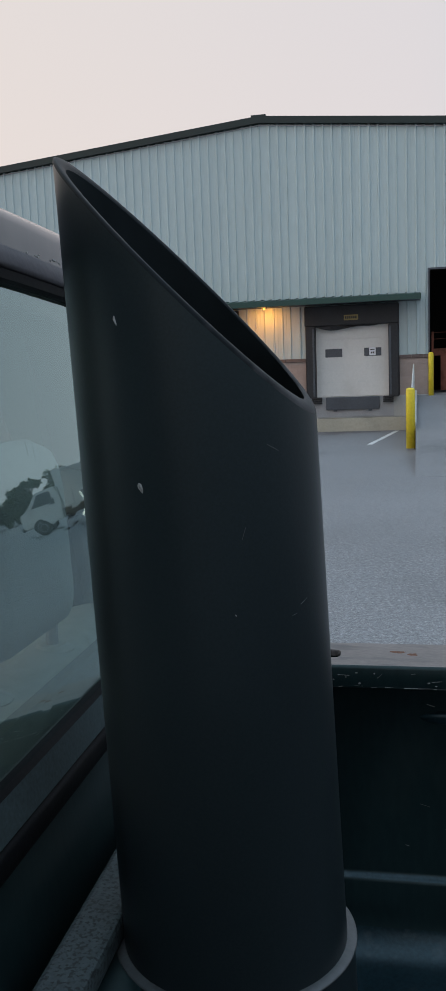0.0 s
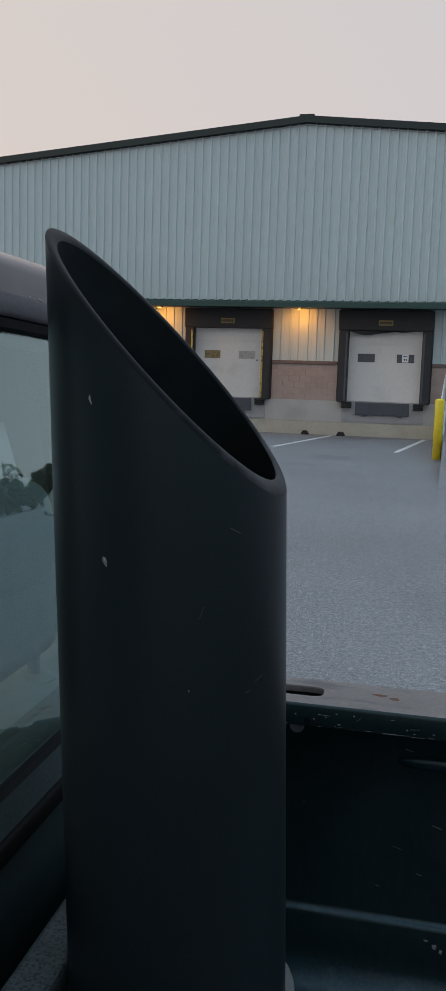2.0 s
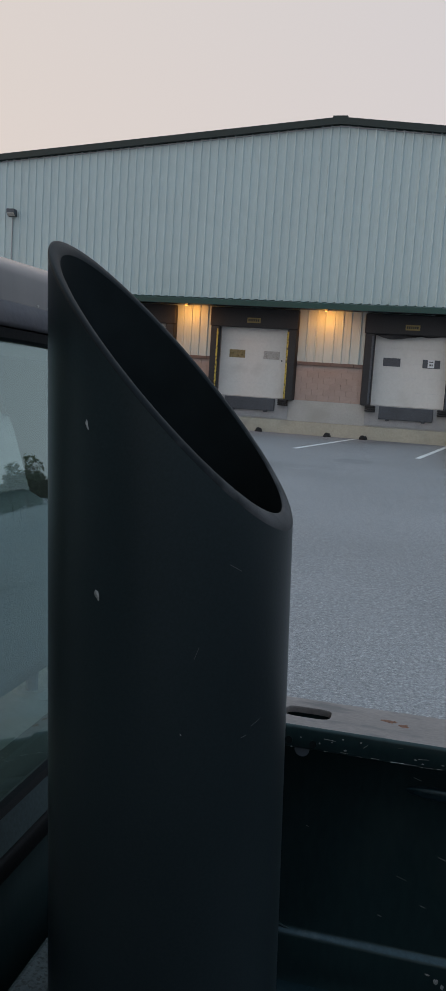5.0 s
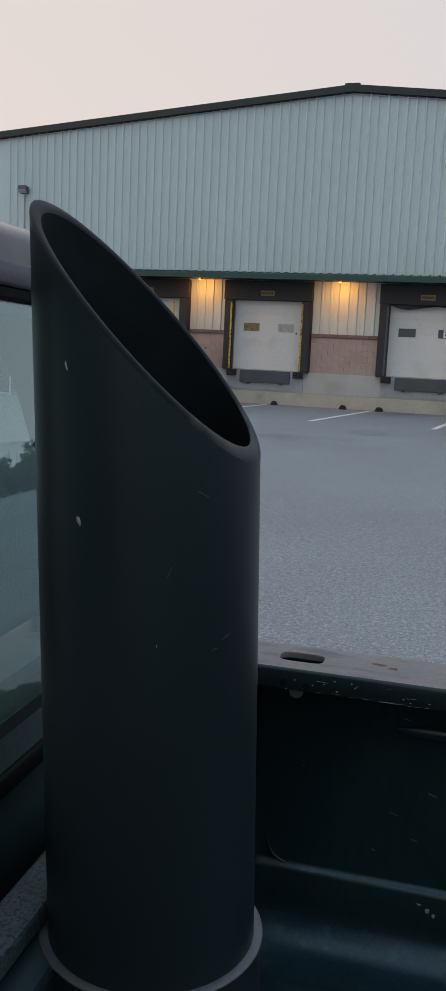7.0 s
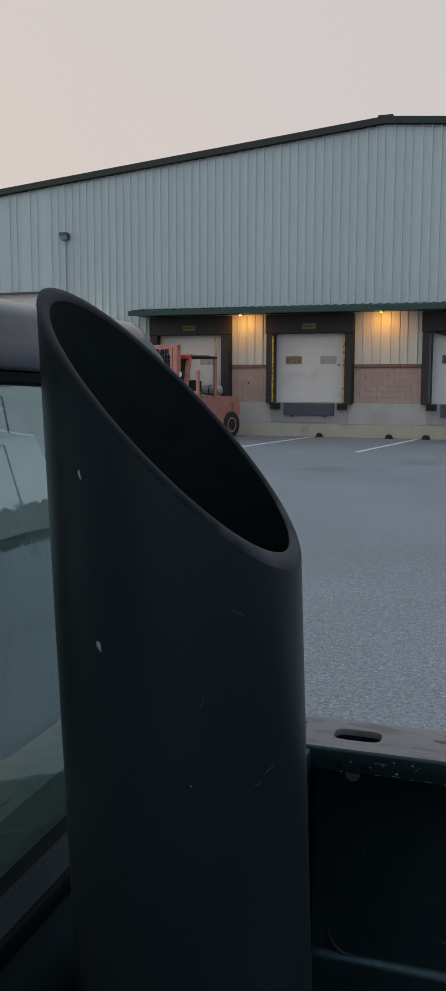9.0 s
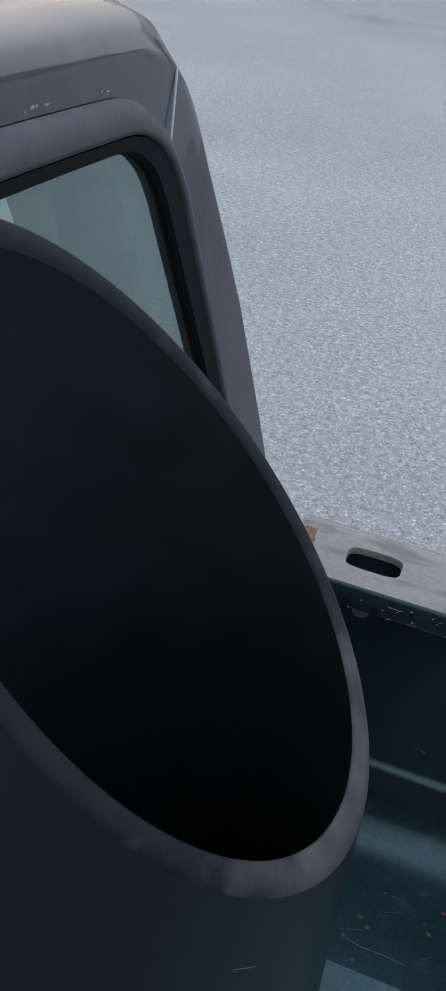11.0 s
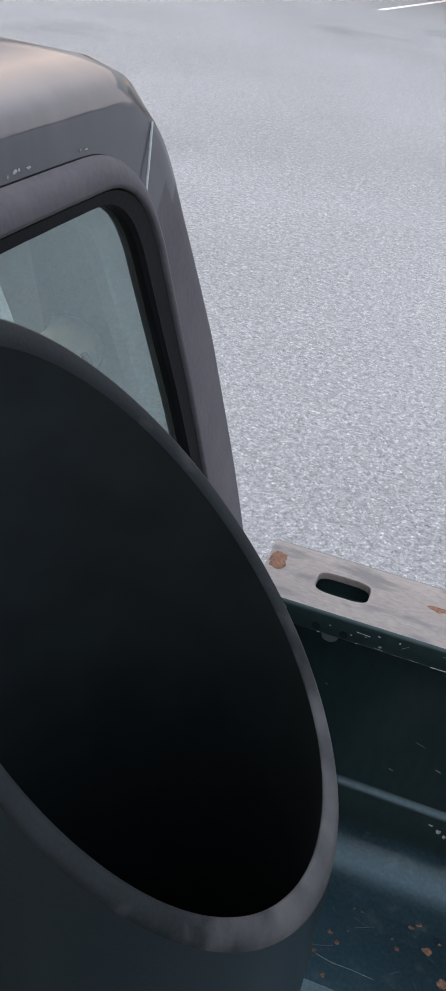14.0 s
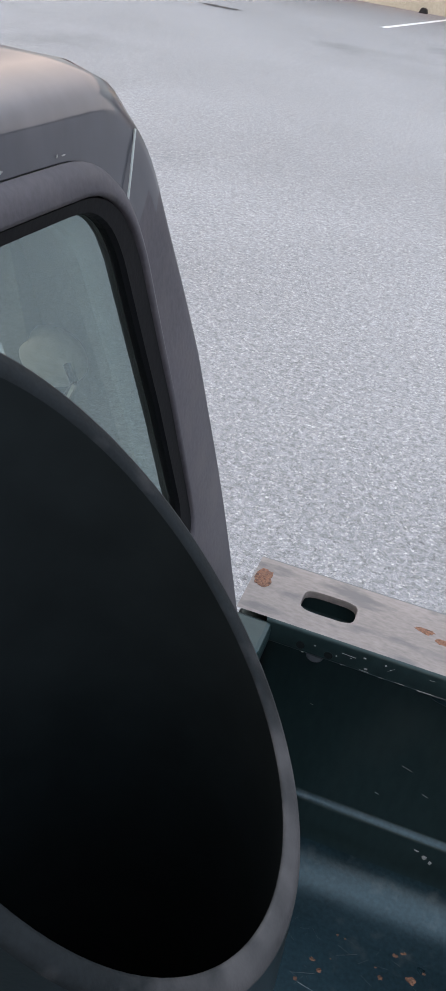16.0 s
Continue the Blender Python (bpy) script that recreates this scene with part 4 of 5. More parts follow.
def dumpster():
    d = thing("dumpster", "rusty brown open-top scrap container filled with pallets and metal", "dumpster", pose(-5.1, -3.3, 0.0, rz=2))
    w, l, h = 1.32, 2.7, 2.62
    for y0, y1, nm in ((-0.06, 0.0, "front_wall"), (l, l + 0.06, "back_wall")):
        part(nm, cube(-w, w, y0, y1, 0.14, h, bev=0.008), M_RUST, d)
    for x in (-w, w - 0.06):
        part("side_wall", cube(x, x + 0.06, 0.002, l - 0.002, 0.14, h, bev=0.008), M_RUST, d)
    part("bottom", cube(-w, w, 0, l, 0.10, 0.139), M_RUST, d)
    for z in (0.16, 1.0, 1.76, 2.48):
        part("front_rib", cube(-w, w, -0.16, -0.062, z, z + 0.13, bev=0.012), M_RUST, d)
    for x in (-w, w - 0.12):
        part("corner_post", cube(x, x + 0.12, -0.158, -0.064, 0.30, 2.478, bev=0.01), M_RUST, d)
        part("skid", cube(x, x + 0.12, 0.0, l, 0.0, 0.10), M_STEEL, d)
    for z in (0.9, 1.9, 2.3):
        part("hinge", cube(-w - 0.06, -w, -0.14, -0.02, z, z + 0.12, bev=0.01), M_STEEL, d)
    return d


dumpster()
rnd = random.Random(5)
for i in range(5):
    pl = thing("pallet", "broken wooden pallet lying on the scrap heap", "pallet", pose(-4.4 + rnd.uniform(-0.3, 0.3), -2.2 + rnd.uniform(-0.5, 0.5), 2.46 + i * 0.09, rnd.uniform(-5, 5), rnd.uniform(-6, 6), rnd.uniform(-30, 30)), "scrap pallets")
    for k in range(6):
        part("slat", cube(-0.5, 0.5, -0.5 + k * 0.18, -0.41 + k * 0.18, 0.06, 0.08), M_WOOD, pl)
    for y in (-0.45, 0.0, 0.42):
        part("runner", cube(-0.5, 0.5, y - 0.02, y + 0.02, 0.0, 0.06), M_WOOD, pl)
sf = thing("scrap_rack", "dark square steel rack with leaning pipes in the container", "rack", pose(-6.15, -1.6, 0.14))
for a, b in (((-0.45, 0, 0), (-0.45, 0, 3.0)), ((0.45, 0, 0), (0.45, 0, 3.0)), ((-0.45, 0, 3.0), (0.45, 0, 3.0))):
    part("bar", rod(bmesh.new(), a, b, 0.03, 6), M_STEEL, sf)
for i in range(7):
    sp = part("scrap_pipe", rod(bmesh.new(), (-0.1 + 0.1 * i, 0.2, 0.2), (-0.75 + 0.16 * i, -0.1, 2.86 - 0.05 * (i % 3)), 0.04, 8), M_GALV, sf)
part("scrap_heap", cube(-1.2, 1.2, 0.1, 2.6, 0.145, 2.2, bev=0.3), M_RUST, None, at=pose(-5.1, -3.3, 0.0, rz=2))
tagged(bpy.data.objects["scrap_heap"], "heap of rusty mixed scrap filling the container", "scrap")

tk = thing("steel_drum", "black steel drum lying on its side by the ramp wall", "drum", pose(-7.2, -3.4, 0.31, rz=14))
part("drum_body", disc_profile(bmesh.new(), [(0.10, -0.46), (0.29, -0.45), (0.30, -0.43), (0.30, -0.15), (0.31, -0.14), (0.30, -0.13), (0.30, 0.13), (0.31, 0.14), (0.30, 0.15), (0.30, 0.43), (0.29, 0.45), (0.10, 0.46)], 28, "x"), M_TYRE, tk, smooth=True)
part("label_plate", cube(-0.25, 0.2, -0.12, 0.16, 0.297, 0.312, bev=0.003), M_GALV, tk, "pale scuffed plate")


# ---- trees across the yard ----
def tree(x, y, h, seed):
    r = random.Random(seed)
    t = thing("tree", "dark green leafy tree at the edge of the yard", "tree", Matrix.Translation((x, y, 0)), "far trees")
    bm = bmesh.new()
    rod(bm, (0, 0, 0), (0.1, 0, h * 0.55), 0.22, 8, 0.10)
    for k in range(6):
        a = r.uniform(0, 6.28)
        rod(bm, (0.05, 0, h * r.uniform(0.25, 0.5)), (math.cos(a) * h * 0.22, math.sin(a) * h * 0.22, h * r.uniform(0.55, 0.8)), 0.08, 6, 0.03)
    part("trunk", bm, M_BARK, t)
    vs, fs = [], []
    for c in range(24):
        a, rad = r.uniform(0, 6.28), h * 0.36 * math.sqrt(r.random())
        cx, cy, cz, cr = math.cos(a) * rad, math.sin(a) * rad, h * r.uniform(0.10, 0.9), h * r.uniform(0.09, 0.16)
        for q in range(60):
            d = Vector((r.gauss(0, 1), r.gauss(0, 1), r.gauss(0, 0.8))).normalized() * cr * r.uniform(0.5, 1.1)
            s = r.uniform(0.15, 0.3)
            e1 = Vector((r.gauss(0, 1), r.gauss(0, 1), r.gauss(0, 1))).normalized() * s
            e2 = e1.orthogonal().normalized() * s
            p = Vector((cx, cy, cz)) + d
            i = len(vs)
            vs += [p - e1, p + e2 * 0.6, p + e1, p - e2 * 0.6]
            fs.append((i, i + 1, i + 2, i + 3))
    me = bpy.data.meshes.new("crown")
    me.from_pydata(vs, [], fs)
    me.materials.append(M_LEAF)
    o = new("crown", me)
    o.parent = t


rnd = random.Random(11)
for i in range(112):
    tree(13 + i * 0.82 + rnd.uniform(-0.6, 0.6), 84 - i * 0.53 + rnd.uniform(-4, 4), rnd.uniform(2.8, 4.6) + (1.6 if i % 9 == 4 else 0.0), 100 + i)


# ---- a parked white box truck and a light pole beyond the warehouse's corner ----
def box_truck(at):
    t = thing("box_truck", "white box truck parked across the yard", "truck", at)
    bm = prism(bmesh.new(), [(0, 0.45), (0, 1.25), (0.55, 1.42), (1.15, 2.15), (2.25, 2.2), (2.25, 0.45)], "y", -0.95, 0.95)
    bmesh.ops.bevel(bm, geom=bm.edges[:], offset=0.06, segments=2, affect="EDGES")
    cab_ = part("cab", bm, M_DOOR, t)
    for s in (-0.955, 0.955):
        part("side_window", prism(bmesh.new(), [(0.75, 1.42), (1.22, 2.02), (1.95, 2.04), (1.95, 1.42)], "y", s - 0.006, s + 0.006), M_PLATE, cab_)
    part("windscreen", prism(bmesh.new(), [(0.57, 1.46), (0.555, 1.47), (1.10, 2.13), (1.12, 2.12)], "y", -0.8, 0.8), M_PLATE, cab_)
    part("cargo_box", cube(2.4, 6.6, -1.1, 1.1, 0.95, 3.0, bev=0.04), M_DOOR, t, "white ribless cargo box")
    part("bumper", cube(-0.12, 0.02, -0.95, 0.95, 0.40, 0.62, bev=0.02), M_STEEL, t)
    part("frame", cube(0.5, 6.5, -0.4, 0.4, 0.55, 0.9), M_STEEL, t)
    for x in (0.95, 5.2):
        for y in (-0.85, 0.85):
            wheel(t, 0.40, 0.26, pose(x, y, 0.40, rz=90), M_GALV)


box_truck(pose(27.6, 13.2, 0, rz=176))


def light_pole(at):
    t = thing("light_pole", "slim grey yard light pole with one arm", "light pole", at)
    part("pole", rod(bmesh.new(), (0, 0, 0), (0, 0, 7.0), 0.08, 12, 0.05), M_STEEL, t)
    part("base", rod(bmesh.new(), (0, 0, 0), (0, 0, 0.7), 0.25, 16), M_CONC, t)
    part("arm", rod(bmesh.new(), (0, 0, 6.95), (0.7, -0.3, 7.0), 0.035, 8), M_STEEL, t)
    part("lamp_head", cube(0.55, 1.1, -0.5, -0.2, 6.95, 7.08, bev=0.03), M_STEEL, t)


light_pole(pose(36.3, 17.1, 0))


# ---- the pickup truck: local x rearwards along the bed, y towards the docks, z up ----
TRUCK = thing("pickup_truck", "dark green weathered pickup truck, black exhaust stack in its bed", "pickup truck", pose(9.1333, -29.8345, 0.0, rz=1.5))
VC = -0.92                       # the truck's middle line
BED_F, BED_R = -0.13, 1.78       # front and rear of the bed
TOP, FLOOR = 1.28, 0.665


def stack():
    ax, ay, tx, ty = -0.0357, -0.8316, -0.0372, -0.0089
    ro, ri, gx, gy, h = 0.1114, 0.1007, -1.0763, 0.0522, 1.8880
    n = 128
    th = [2 * math.pi * k / n for k in range(n)]

    def ring(r, z=None, dz=0.0):
        lp = []
        for t in th:
            u, v = r * math.cos(t), r * math.sin(t)
            zz = (h + gx * u + gy * v + dz) if z is None else z
            lp.append((ax + tx * (zz - 1.8) + u, ay + ty * (zz - 1.8) + v, zz))
        return lp
    bm = bmesh.new()
    vl = loft(bm, [ring(ro, FLOOR + 0.01), ring(ro, 1.2), ring(ro, 1.5), ring(ro, dz=-0.020), ring(ro, dz=-0.005)])
    st = part("stack_pipe", bm, M_STACK, TRUCK, "satin black mitre-cut exhaust stack", smooth=True)
    bm = bmesh.new()
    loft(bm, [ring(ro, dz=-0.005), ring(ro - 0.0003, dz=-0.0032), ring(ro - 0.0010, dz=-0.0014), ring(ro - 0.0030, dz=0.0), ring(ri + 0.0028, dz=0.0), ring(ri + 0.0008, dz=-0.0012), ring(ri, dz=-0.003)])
    part("cut_edge", bm, M_RIM, st, "scuffed worn rim of the mitre cut, lighter at its low end", smooth=True)
    bm = bmesh.new()
    vl = loft(bm, [ring(ri, dz=-0.003), ring(ri, dz=-0.02), ring(ri, 1.5), ring(ri, FLOOR + 0.02)])
    bm.faces.new(vl[-1])
    part("bore", bm, M_BORE, st, "sooty black inside", smooth=True)
    bm = bmesh.new()
    loft(bm, [ring(ro + 0.006, 1.2440), ring(ro + 0.0085, 1.2443), ring(ro + 0.0096, 1.2454), ring(ro + 0.0096, 1.2466), ring(ro + 0.0085, 1.2477), ring(ro - 0.001, 1.2480)])
    part("sleeve_lip", bm, M_LIPRING, st, "bare metal lip of the lower sleeve", smooth=True)
    bm = bmesh.new()
    loft(bm, [ring(ro + 0.007, FLOOR), ring(ro + 0.007, 1.2445)])
    part("sleeve", bm, M_STACK, st, smooth=True)
    for (u, v, z), a, b, tilt in (((-0.077, -0.935, 1.848), 0.0012, 0.0044, -18), ((-0.062, -0.941, 1.710), 0.0019, 0.0046, -20), ((0.035, -0.98, 1.60), 0.0008, 0.001, 0)):
        du, dv = u - ax - tx * (z - 1.8), v - ay - ty * (z - 1.8)
        k = ro / math.hypot(du, dv)
        px, py = ax + tx * (z - 1.8) + du * k, ay + ty * (z - 1.8) + dv * k
        bmc = bmesh.new()
        bmesh.ops.create_icosphere(bmc, subdivisions=2, radius=1.0)
        bmesh.ops.transform(bmc, matrix=Matrix.Translation((px, py, z)) @ Matrix.Rotation(math.atan2(dv, du) + math.pi / 2, 4, "Z") @ Matrix.Rotation(radians(tilt), 4, "Y") @ Matrix.Diagonal((a, 0.0012, b, 1)), verts=bmc.verts)
        for vv in bmc.verts:
            vv.co += Vector((noise.noise(vv.co * 300), 0, noise.noise(vv.co * 310 + Vector((5, 5, 5))))) * 0.0012
        part("paint_chip", bmc, M_CHIPD, st)
    # faint rubbed marks round the pipe
    for deg, z, dd, dz in ((-33, 1.600, 5, 0.004), (-39, 1.592, 3, 0.001), (-47, 1.742, 6, -0.006), (-62, 1.664, 2, 0.010)):
        pts = []
        for k in range(5):
            a, zz = radians(deg + dd * k / 4), z + dz * k / 4
            pts.append((ax + tx * (zz - 1.8) + ro * math.cos(a), ay + ty * (zz - 1.8) + ro * math.sin(a), zz))
        part("scuff", pipe(bmesh.new(), pts, 0.00028, 5), M_LIPRING, st)


stack()


def rail_top(v_in, v_out, sign, pockets, name_label):
    """The top plate of a bed side, with stake pockets cut through it, and its two lips."""
    bs = new("bed_side")
    bs.parent = TRUCK
    tagged(bs, name_label)
    bm = bmesh.new()
    y0, y1 = sorted((v_in, v_out))
    yc = (y0 + y1) / 2
    hl, hw, r, n = 0.0425, 0.0255, 0.1, 48
    x_now = BED_F
    for pu in pockets:
        x0, x1 = pu - r, pu + r
        ym = yc if abs(yc) > 0.3 else 0.002 * sign
        hole, outer = [], []
        for k in range(n):
            t = 2 * math.pi * k / n
            c, q = math.cos(t), math.sin(t)
            hole.append((pu + math.copysign(abs(c) ** 0.5, c) * hl, ym + math.copysign(abs(q) ** 0.5, q) * hw))
            e = max(abs(c), abs(q))
            outer.append((pu + c / e * r, (y0 + y1) / 2 + q / e * (y1 - y0) / 2))
        loft(bm, [[(x, y, TOP) for x, y in outer], [(pu + (x - pu) * 1.02, y + (0.0007 if y > ym else -0.0007), TOP) for x, y in hole], [(x, y, TOP - 0.003) for x, y in hole], [(x, y, TOP - 0.012) for x, y in hole]])
        bm.faces.new([bm.verts.new(p) for p in ((x_now, y0, TOP), (x0, y0, TOP), (x0, y1, TOP), (x_now, y1, TOP))])
        x_now = x1
    bm.faces.new([bm.verts.new(p) for p in ((x_now, y0, TOP), (BED_R, y0, TOP), (BED_R, y1, TOP), (x_now, y1, TOP))])
    part("rail_plate", bm, M_RAIL, bs, "chalky worn rail top with oval stake pockets")
    # dark wells under the pockets
    for pu in pockets:
        yy = yc if abs(yc) > 0.3 else 0.0
        bm = bmesh.new()
        lp = [[(pu + c * 0.055, yy + s * 0.031, z) for c, s in ((-1, -1), (1, -1), (1, 1), (-1, 1))] for z in (TOP - 0.013, TOP - 0.040)]
        vl = loft(bm, lp)
        bm.faces.new(vl[-1])
        part("pocket_well", bm, M_BED, bs)
        part("pocket_rib", cube(pu - 0.046, pu + 0.046, yy + 0.004, yy + 0.009, TOP - 0.034, TOP - 0.026, bev=0.002), M_LIP, bs)
    # rolled outer edge and skin, inner lip with a hem
    o = v_out
    prof = [(o, TOP), (o + sign * 0.006, TOP - 0.003), (o + sign * 0.009, TOP - 0.012), (o + sign * 0.009, TOP - 0.30), (o + sign * 0.05, 0.66), (o + sign * 0.02, 0.50)]
    bm = bmesh.new()
    loft(bm, [[(u, y, z) for y, z in prof] for u in (BED_F, 0.3, 1.0, BED_R)], closed=False)
    part("outer_skin", bm, M_CABPAINT, bs, smooth=True)
    i = v_in
    prof = [(i, TOP), (i - sign * 0.003, TOP - 0.0015), (i - sign * 0.0045, TOP - 0.006), (i - sign * 0.0045, TOP - 0.038), (i - sign * 0.003, TOP - 0.041), (i + sign * 0.002, TOP - 0.041)]
    bm = bmesh.new()
    loft(bm, [[(u, y, z) for y, z in prof] for u in (BED_F + 0.05, 0.3, 1.0, BED_R)], closed=False)
    part("inner_lip", bm, M_BED, bs, smooth=True)
    # pressed inner wall: upper panel, bead, crease, swelling to the floor
    w = i + sign * 0.095
    prof = [(i + sign * 0.02, TOP - 0.041), (w - sign * 0.012, TOP - 0.050), (w, TOP - 0.065), (w, 1.04), (w, 0.834), (w - sign * 0.0012, 0.829), (w - sign * 0.0075, 0.8245), (w - sign * 0.0115, 0.8215), (w - sign * 0.014, 0.816), (w - sign * 0.015, 0.755), (w - sign * 0.017, 0.725),
            (w - sign * 0.040, 0.692), (w - sign * 0.075, 0.676), (w - sign * 0.10, FLOOR + 0.004), (w - sign * 0.135, FLOOR + 0.001)]
    bm = bmesh.new()
    us = [BED_F + 0.045 + k * (BED_R - BED_F - 0.05) / 40 for k in range(41)]
    loft(bm, [[(u, y, z) for y, z in prof] for u in us], closed=False)
    wall_in = part("inner_wall", bm, M_BED, bs, "glossy dark green pressed inner wall", smooth=True)
    wall_in.data.materials.append(M_BEDSHEEN)
    # blue strips on the crease and foot paint in the sky's sheen
    for p in wall_in.data.polygons:
        p.material_index = int(p.center.z < 0.74 or 0.820 < p.center.z < 0.8300)
    # pressed bead and its rounded start
    bm = bmesh.new()
    lps = []
    for k in range(14):
        u = 0.19 + (BED_R - 0.3) * (k / 13) ** 2
        g = min(1.0, 0.25 + k * 0.35)
        lps.append([(u, w - sign * (0.009 * g) * math.sin(math.pi * j / 6) + sign * 0.001, 1.150 + 0.014 * g * math.cos(math.pi * j / 6)) for j in range(7)])
    loft(bm, lps, closed=False)
    # bluer colour gives the bead the highlight of an upward face
    part("pressed_bead", bm, M_BEDSHEEN, bs, smooth=True)
    # the crease turns up at its front end
    pts = [(-0.054 + 0.05 * (1 - math.cos(a)) , w - sign * 0.002, 0.876 - 0.05 * math.sin(a)) for a in [k * math.pi / 20 for k in range(11)]]
    lps = []
    for k, p in enumerate(pts):
        q0, q1 = Vector(pts[max(0, k - 1)]), Vector(pts[min(len(pts) - 1, k + 1)])
        d = (q1 - q0).normalized()
        n_ = Vector((-d.z, 0, d.x))
        r_ = 0.0032 * math.sin(math.pi * (k + 1) / (len(pts) + 1)) ** 0.5
        lps.append([Vector(p) + r_ * (math.cos(t) * n_ + math.sin(t) * Vector((0, 1, 0))) for t in [2 * math.pi * j / 10 for j in range(10)]])
    bm = bmesh.new()
    loft(bm, lps)
    part("crease_end", bm, M_BED, bs, smooth=True)
    return bs


far_side = rail_top(-0.066, 0.072, 1, (0.0, 1.55), "far bed side with worn rail top")
near_side = rail_top(2 * VC + 0.066, 2 * VC - 0.072, -1, (0.0, 1.55), "bed side with worn rail top")


def blotch(name, u, v, z, su, sv, sz, material, parent, seed, label=""):
    r = random.Random(seed)
    bm = bmesh.new()
    bmesh.ops.create_icosphere(bm, subdivisions=3, radius=1.0)
    off = Vector((r.uniform(0, 90), r.uniform(0, 90), r.uniform(0, 90)))
    for q in bm.verts:
        k = 1 + 0.55 * noise.noise(q.co * 1.4 + off) + 0.40 * noise.noise(q.co * 3.1 + off)
        q.co = Vector((q.co.x * su * k, q.co.y * sv * k, q.co.z * sz * k))
    bmesh.ops.transform(bm, matrix=Matrix.Translation((u, v, z)), verts=bm.verts)
    return part(name, bm, material, parent, label)


# rust and wear on the far rail and in the bed
blotch("rust_patch", -0.112, 0.022, TOP, 0.014, 0.020, 0.0012, M_RUSTCHIP, far_side, 3, "orange rust patch at the rail's front corner")
blotch("rust_patch", 0.176, 0.004, TOP, 0.009, 0.006, 0.0010, M_RUSTCHIP, far_side, 4)
blotch("rust_patch", 0.150, 0.018, TOP, 0.014, 0.006, 0.0008, M_RUSTCHIP, far_side, 6)
blotch("rust_patch", 0.40, -0.01, TOP, 0.02, 0.008, 0.0010, M_RUSTCHIP, far_side, 9)
# flat black discs stand in for the shade inside two bolt holes
for k, (u, z) in enumerate(((-0.022, 1.252), (0.022, 1.250))):
    part("bolt_hole", disc_profile(bmesh.new(), [(0.0066, -0.0002), (0.0066, 0.003)], 18, "y", Matrix.Translation((u, -0.0712, z))), M_BORE, far_side)
part("weld_tab", disc_profile(bmesh.new(), [(0.0125, 0.0), (0.0135, 0.0008), (0.0135, 0.003)], 22, "y", Matrix.Translation((0.002, -0.064, 1.234))), M_STEEL, far_side, "grey tab under the lip")
rnd = random.Random(21)
for k in range(10):
    u = rnd.uniform(-0.03, 0.40)
    z, ln = rnd.uniform(1.243, 1.272), rnd.uniform(0.006, 0.03)
    s = rnd.choice((0.1, 0.1, 0.9, -0.05))
    part("scratch", rod(bmesh.new(), (u, -0.0706, z), (u + ln, -0.0706, min(1.276, z + s * ln)), rnd.uniform(0.0003, 0.0006), 4), M_CHIPD, far_side)
for k in range(18):
    u, ln = rnd.uniform(-0.03, 0.42), rnd.choice((0.003, 0.004, 0.006, 0.009, 0.014, 0.024))
    z = 1.2402 + rnd.uniform(-0.0010, 0.0012)
    part("scratch", rod(bmesh.new(), (u, -0.0702, z), (u + ln, -0.0702, z + rnd.uniform(-0.0006, 0.0006)), rnd.uniform(0.0003, 0.0009), 5), rnd.choice((M_CHIPD, M_LIPRING, M_RUSTCHIP)), far_side)
for k in range(14):
    u, z = rnd.uniform(-0.03, 0.42), rnd.uniform(1.244, 1.268)
    blotch("paint_chip", u, -0.0707, z, rnd.uniform(0.0008, 0.0026), 0.0004, rnd.uniform(0.0006, 0.0016), M_CHIPD, far_side, 400 + k)
for k in range(6):
    u, z, ln = rnd.uniform(0.0, 0.40), rnd.uniform(0.74, 1.2), rnd.uniform(0.004, 0.02)
    part("scratch", rod(bmesh.new(), (u, 0.0285 - (0.013 if z < 0.79 else 0), z), (u + ln, 0.0285 - (0.013 if z < 0.79 else 0), z - 0.3 * ln), rnd.uniform(0.0003, 0.0006), 4), M_CHIPD, far_side)
blotch("paint_chip", 0.278, 0.0140, 0.789, 0.004, 0.001, 0.005, M_CHIPD, far_side, 31)
blotch("paint_chip", 0.290, 0.0140, 0.780, 0.003, 0.001, 0.004, M_CHIPD, far_side, 32)
blotch("paint_chip", 0.262, 0.0150, 0.799, 0.005, 0.001, 0.002, M_CHIPD, far_side, 33)


